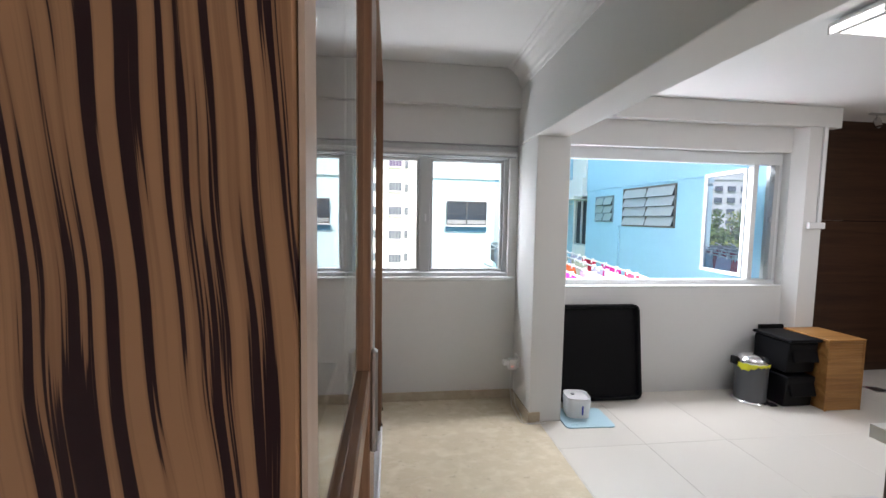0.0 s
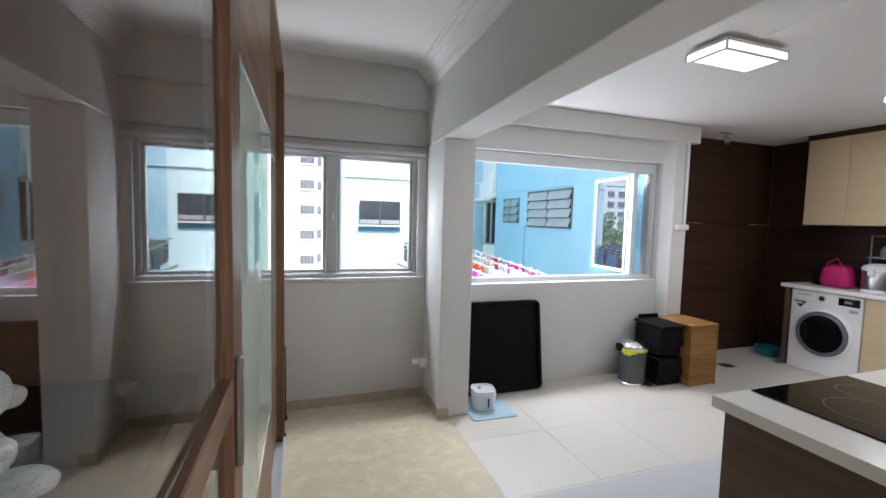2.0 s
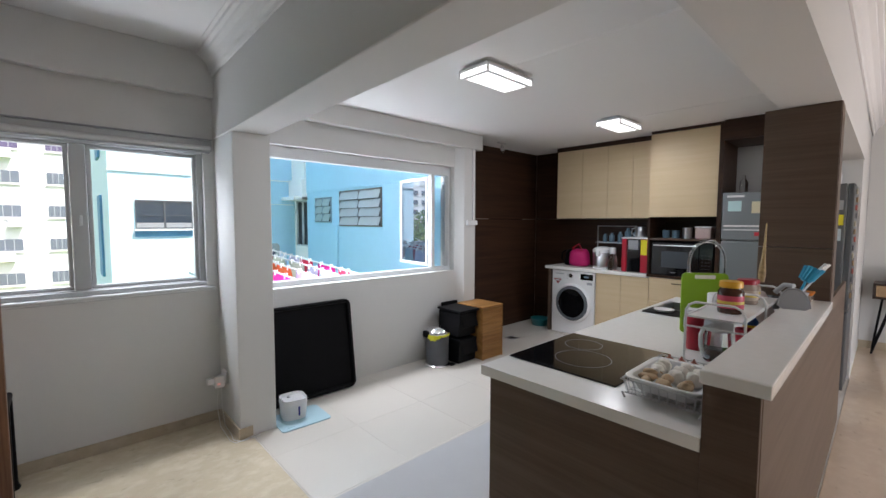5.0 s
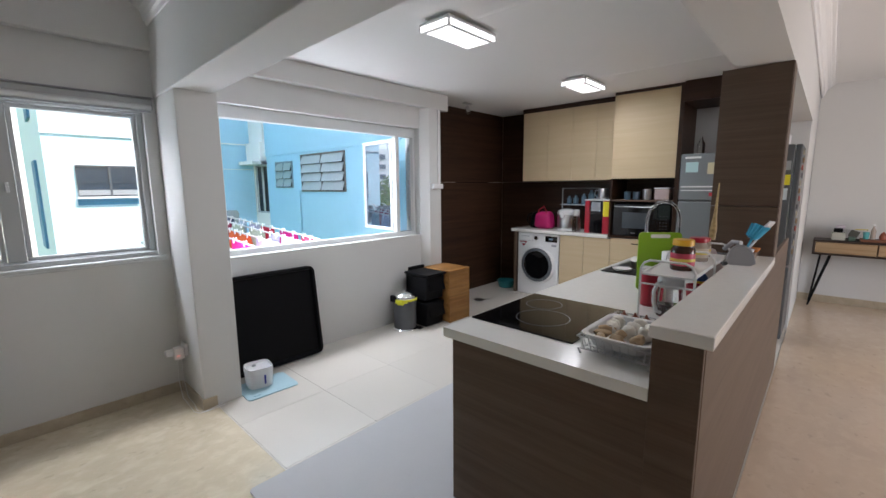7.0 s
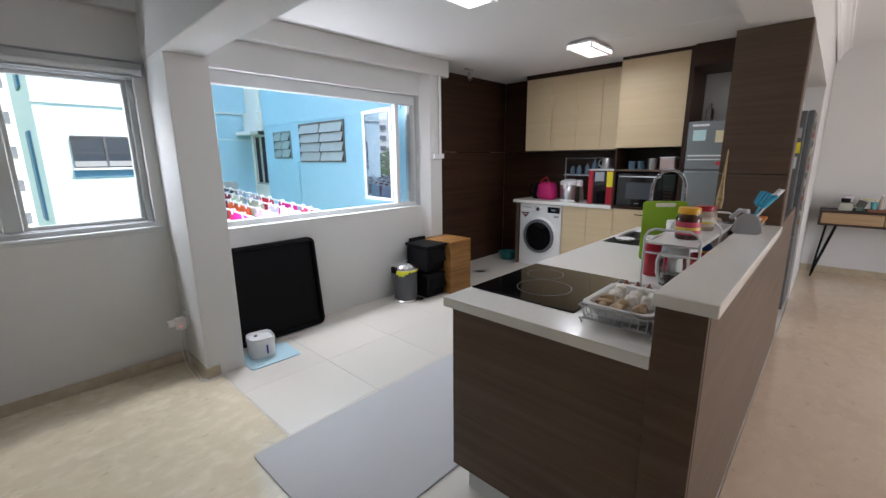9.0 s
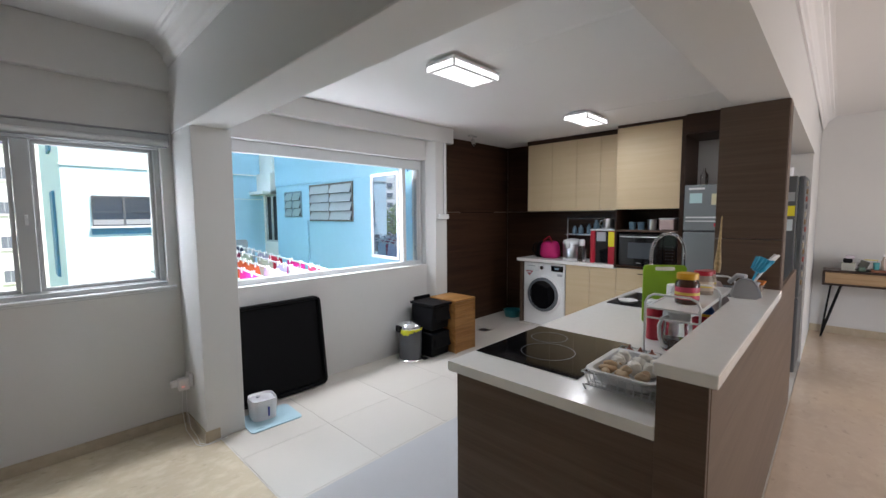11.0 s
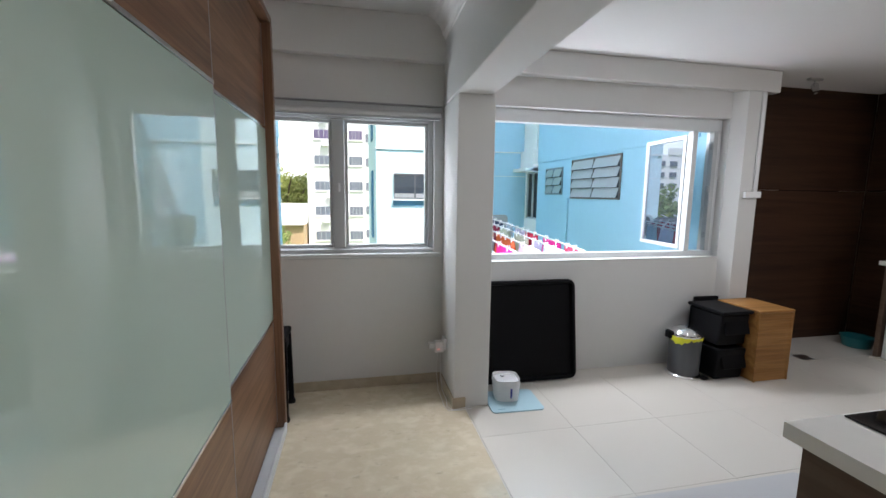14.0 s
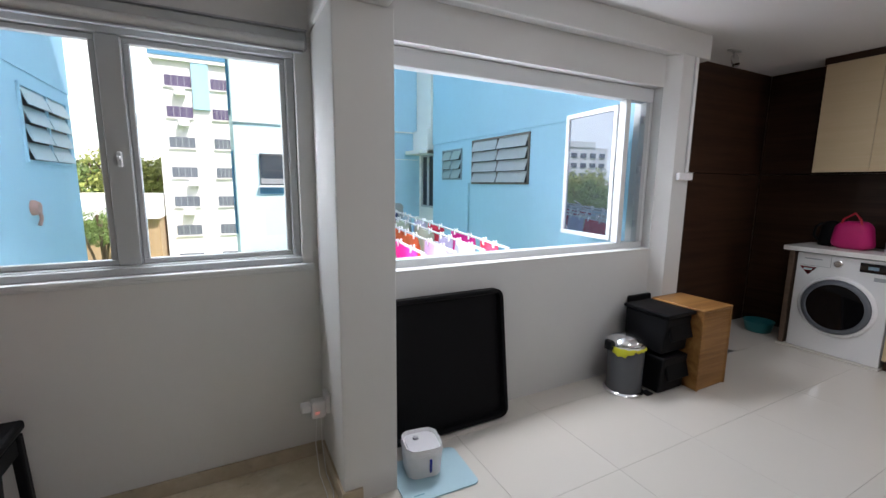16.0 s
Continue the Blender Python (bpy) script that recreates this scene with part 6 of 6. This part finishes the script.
for r in range(8):
    for c in range(9):
        part("window", boxes((-69 + c * 2.8, -67.4 + c * 2.8, 91.7, 91.99, -9 + r * 2.5, -7.9 + r * 2.5)), HAZE_GLASS, tw2)
low = thing("low_building", "low white building with a brown wall among trees", "building")
part("wall", boxes((-14, -6.1, 43, 50, -12, -1.9)), material("tan_plaster", (0.4, 0.28, 0.16), 0.8, vary=0.1, scale=1), low)
part("roof", boxes((-14.5, -6.0, 42.5, 50.5, -1.89, 0.2)), WHITE_FAC, low)

# trees
LEAF = material("tree_leaves", (0.12, 0.19, 0.04), 0.7, vary=0.5, scale=2.5)
LEAF2 = material("yellow_green_leaves", (0.3, 0.34, 0.08), 0.7, vary=0.4, scale=2.5)
BARK = material("tree_bark", (0.12, 0.08, 0.05), 0.9, vary=0.3, scale=6)


def tree(x, y, base, height, crown, seed, leafmat):
    r = random.Random(seed)
    t = thing("tree", "broad green leafy tree below the windows", "tree", (x, y, base), 0, "trees outside")
    tk = bmesh.new()
    for k in range(7):
        a, l = r.uniform(0, 6.28), crown * r.uniform(0.4, 0.8)
        tube(tk, [(0, 0, height * 0.3), (math.cos(a) * l * 0.4, math.sin(a) * l * 0.4, height * 0.55), (math.cos(a) * l, math.sin(a) * l, height * 0.8)], 0.09, 5)
    add = lathe([(0.35, 0.0), (0.25, height * 0.3), (0.12, height * 0.75), (0.0, height * 0.8)], 10)
    part("trunk", add, BARK, t, smooth=True)
    part("limbs", tk, BARK, t, smooth=True)
    clumps = []
    for k in range(46):
        a, e = r.uniform(0, 6.28), r.uniform(-0.35, 1.0)
        d = crown * r.uniform(0.45, 1.0)
        clumps.append((Vector((math.cos(a) * d * math.cos(e), math.sin(a) * d * math.cos(e), height * 0.68 + d * 0.75 * math.sin(e))), crown * r.uniform(0.16, 0.3)))
    verts, faces = [], []
    for c, rad in clumps:
        for k in range(90):
            v = Vector((r.gauss(0, 1), r.gauss(0, 1), r.gauss(0, 0.8))).normalized() * rad * r.uniform(0.6, 1.05)
            n = Vector((r.gauss(0, 1), r.gauss(0, 1), r.gauss(0, 1))).normalized()
            u = n.orthogonal().normalized() * rad * 0.17
            w = n.cross(u) * 0.6
            p = c + v
            i = len(verts)
            verts += [p - u, p + w, p + u, p - w]
            faces.append((i, i + 1, i + 2, i + 3))
    me = bpy.data.meshes.new("crown")
    me.from_pydata(verts, [], faces)
    me.materials.append(leafmat)
    cr = new("crown", me)
    cr.parent = t
    return t


tree(-9.2, 38, -12, 13.6, 2.6, 1, LEAF)
tree(-10.5, 56, -12, 19.0, 5.2, 2, LEAF2)
tree(-7.0, 60, -12, 18.5, 4.6, 3, LEAF2)
tree(-16, 55, -12, 18, 5, 4, LEAF)
tree(-22, 62, -12, 17, 6, 5, LEAF2)
tree(-29, 60, -12, 16, 6, 6, LEAF)
tree(-20, 40, -12, 12, 4.5, 7, LEAF2)
tree(-41, 61, -12, 18.0, 5.5, 8, LEAF2)
tree(-35, 54, -12, 16.2, 4.8, 9, LEAF)
tree(-45, 60, -12, 15.5, 5.5, 10, LEAF)

# laundry poles and washing
def pole_point(x, s):
    return Vector((x, 0.72 + s * 2.5, 0.97 + s * 0.13))


CLOTHES = [material("cloth_%s" % n, c, 0.9, vary=0.12, scale=14, bump=0.3, bump_scale=60) for n, c in (
    ("magenta", (0.75, 0.02, 0.28)), ("orange", (0.85, 0.16, 0.05)), ("maroon", (0.35, 0.03, 0.08)), ("pale_green", (0.55, 0.6, 0.48)), ("white", (0.5, 0.52, 0.56)), ("grey", (0.25, 0.28, 0.31)), ("navy", (0.05, 0.07, 0.13)), ("red", (0.7, 0.03, 0.08)), ("lilac", (0.58, 0.55, 0.72)), ("teal_grey", (0.3, 0.42, 0.46)), ("beige", (0.65, 0.54, 0.46)), ("sky", (0.48, 0.62, 0.72)))]
CNAME = ["magenta", "orange", "maroon", "pale green", "white", "grey", "navy", "red", "lilac", "teal grey", "beige", "sky blue"]
pole_rack = thing("laundry_rack", "white laundry poles reaching out below the window", "laundry rack")
POLES = (0.42, 0.62, 0.84, 1.06, 1.26)
for x in POLES:
    a, b = pole_point(x, -0.012), pole_point(x, 1.05)
    part("pole", tube(bmesh.new(), [a, b], 0.0095, 8), ALU_LIGHT, pole_rack, smooth=True)
    part("end_hook", tube(bmesh.new(), [b, b + Vector((0, 0.05, 0.05)), b + Vector((0.05, 0.06, 0.07)), b + Vector((-0.05, 0.06, 0.03))], 0.008, 6), WHITE_PL, pole_rack, smooth=True)
part("cross_bar", boxes((0.3, 1.4, 0.69, 0.71, 0.86, 0.9)), ALU_LIGHT, pole_rack)
part("cross_bar", boxes((0.3, 1.4, 3.25, 3.27, 1.03, 1.05)), ALU_LIGHT, pole_rack)
part("bracket", boxes((0.3, 0.33, 0.66, 3.26, 0.8, 0.83), (1.37, 1.4, 0.66, 3.26, 0.8, 0.83)), ALU_LIGHT, pole_rack)


def garment(x, s, w, h, k, seed):
    r = random.Random(seed)
    p = pole_point(x, s)
    q = pole_point(x, s + w / 2.5)
    g = thing("hanging_garment", CNAME[k] + " small garment pegged on the laundry pole", "laundry", tuple(p), 0, "washing on the poles")
    bm = bmesh.new()
    nx, nz = 7, 6
    d = q - p
    grid_v = []
    for side in (1, -1):
        for i in range(nx):
            for j in range(nz):
                u, v = i / (nx - 1), j / (nz - 1)
                sag = 0.02 * math.sin(u * math.pi) * v
                off = side * (0.004 + 0.01 * v) + 0.016 * math.sin(u * 9 + seed) * v
                grid_v.append(bm.verts.new((off, d.y * u + 0.01 * math.sin(v * 5 + seed) , d.z * u - 0.016 - h * (v if side > 0 else v * 0.85) * (1 + 0.12 * math.sin(u * 5 + seed * 2)) + sag + 0.012 * r.random())))
    for side in (0, 1):
        o = side * nx * nz
        for i in range(nx - 1):
            for j in range(nz - 1):
                bm.faces.new((grid_v[o + i * nz + j], grid_v[o + (i + 1) * nz + j], grid_v[o + (i + 1) * nz + j + 1], grid_v[o + i * nz + j + 1]))
    for i in range(nx - 1):
        bm.faces.new((grid_v[i * nz], grid_v[(i + 1) * nz], grid_v[nx * nz + (i + 1) * nz], grid_v[nx * nz + i * nz]))
    part("cloth", bm, CLOTHES[k], g, smooth=True)
    for u in (0.2, 0.8):
        part("peg", moved(boxes((-0.018, -0.005, -0.006, 0.006, -0.03, 0.024), (0.005, 0.018, -0.006, 0.006, -0.03, 0.024), bevel=0.002), pose(0, d.y * u, d.z * u)), WHITE_PL, g)
    return g


order = ((0, 0, 4, 11, 9, 5, 9, 5), (0, 4, 1, 1, 11, 5, 9, 5), (8, 1, 1, 10, 2, 2, 5, 9), (4, 8, 3, 3, 2, 2, 5, 9), (7, 0, 7, 8, 11, 6, 7, 5))
for pi, x in enumerate(POLES):
    s = 0.04
    for gi, k in enumerate(order[pi]):
        w = 0.23 + 0.16 * ((pi * 7 + gi * 3) % 4) / 3
        if s + w / 2.5 > 1.0:
            break
        garment(x, s, w, 0.19 + 0.08 * ((pi * 5 + gi * 2) % 3), k, pi * 10 + gi)
        s += w / 2.5 + 0.016 + 0.022 * ((gi + pi) % 3)

GREY_TOWEL = material("grey_towelling", (0.26, 0.29, 0.31), 0.95, vary=0.1, scale=20, bump=0.4, bump_scale=120)
for tx, tw_, tz in ((0.62, 0.42, 1.12), (1.0, 0.2, 1.13), (1.36, 0.3, 1.14)):
    to = thing("hanging_towel", "grey towel draped over the end bar of the poles", "towel", (tx, 3.30, tz), 0, "towels on the end bar")
    tb = rounded_slab(tw_, 0.3, -0.012, 0.012, 0.05)
    for v in tb.verts:
        v.co.z += 0.015 * math.sin(v.co.x * 18 + tx * 7)
    part("cloth", moved(tb, pose(0, 0, -0.13, 90, 0, 0)), GREY_TOWEL, to, smooth=True)


# ---- kitchen floor tiles ----
tile_meshes = {}
floor_bed = bpy.data.objects["floor_kitchen"]
XS = [0.006] + [0.012 + 0.6 * k for k in range(1, 8)] + [4.499]
YS = [-2.757] + [-0.365 - 0.6 * k for k in range(3, -1, -1)] + [0.235, 0.779]
for i in range(len(XS) - 1):
    for j in range(len(YS) - 1):
        x0, x1, y0, y1 = XS[i], XS[i + 1], YS[j], YS[j + 1]
        if x0 < 0.1 and y0 > 0.2:
            x0 = 0.17
        key = (round(x1 - x0, 3), round(y1 - y0, 3))
        if key not in tile_meshes:
            bm = boxes((0.0006, key[0] - 0.0006, 0.0006, key[1] - 0.0006, -0.0055, 0.0), bevel=0.0005)
            me = bpy.data.meshes.new("tile")
            bm.to_mesh(me)
            bm.free()
            me.materials.append(TILE)
            tile_meshes[key] = me
        t = new("tile", tile_meshes[key])
        t.location = (x0, y0, 0.0)
        t.parent = floor_bed
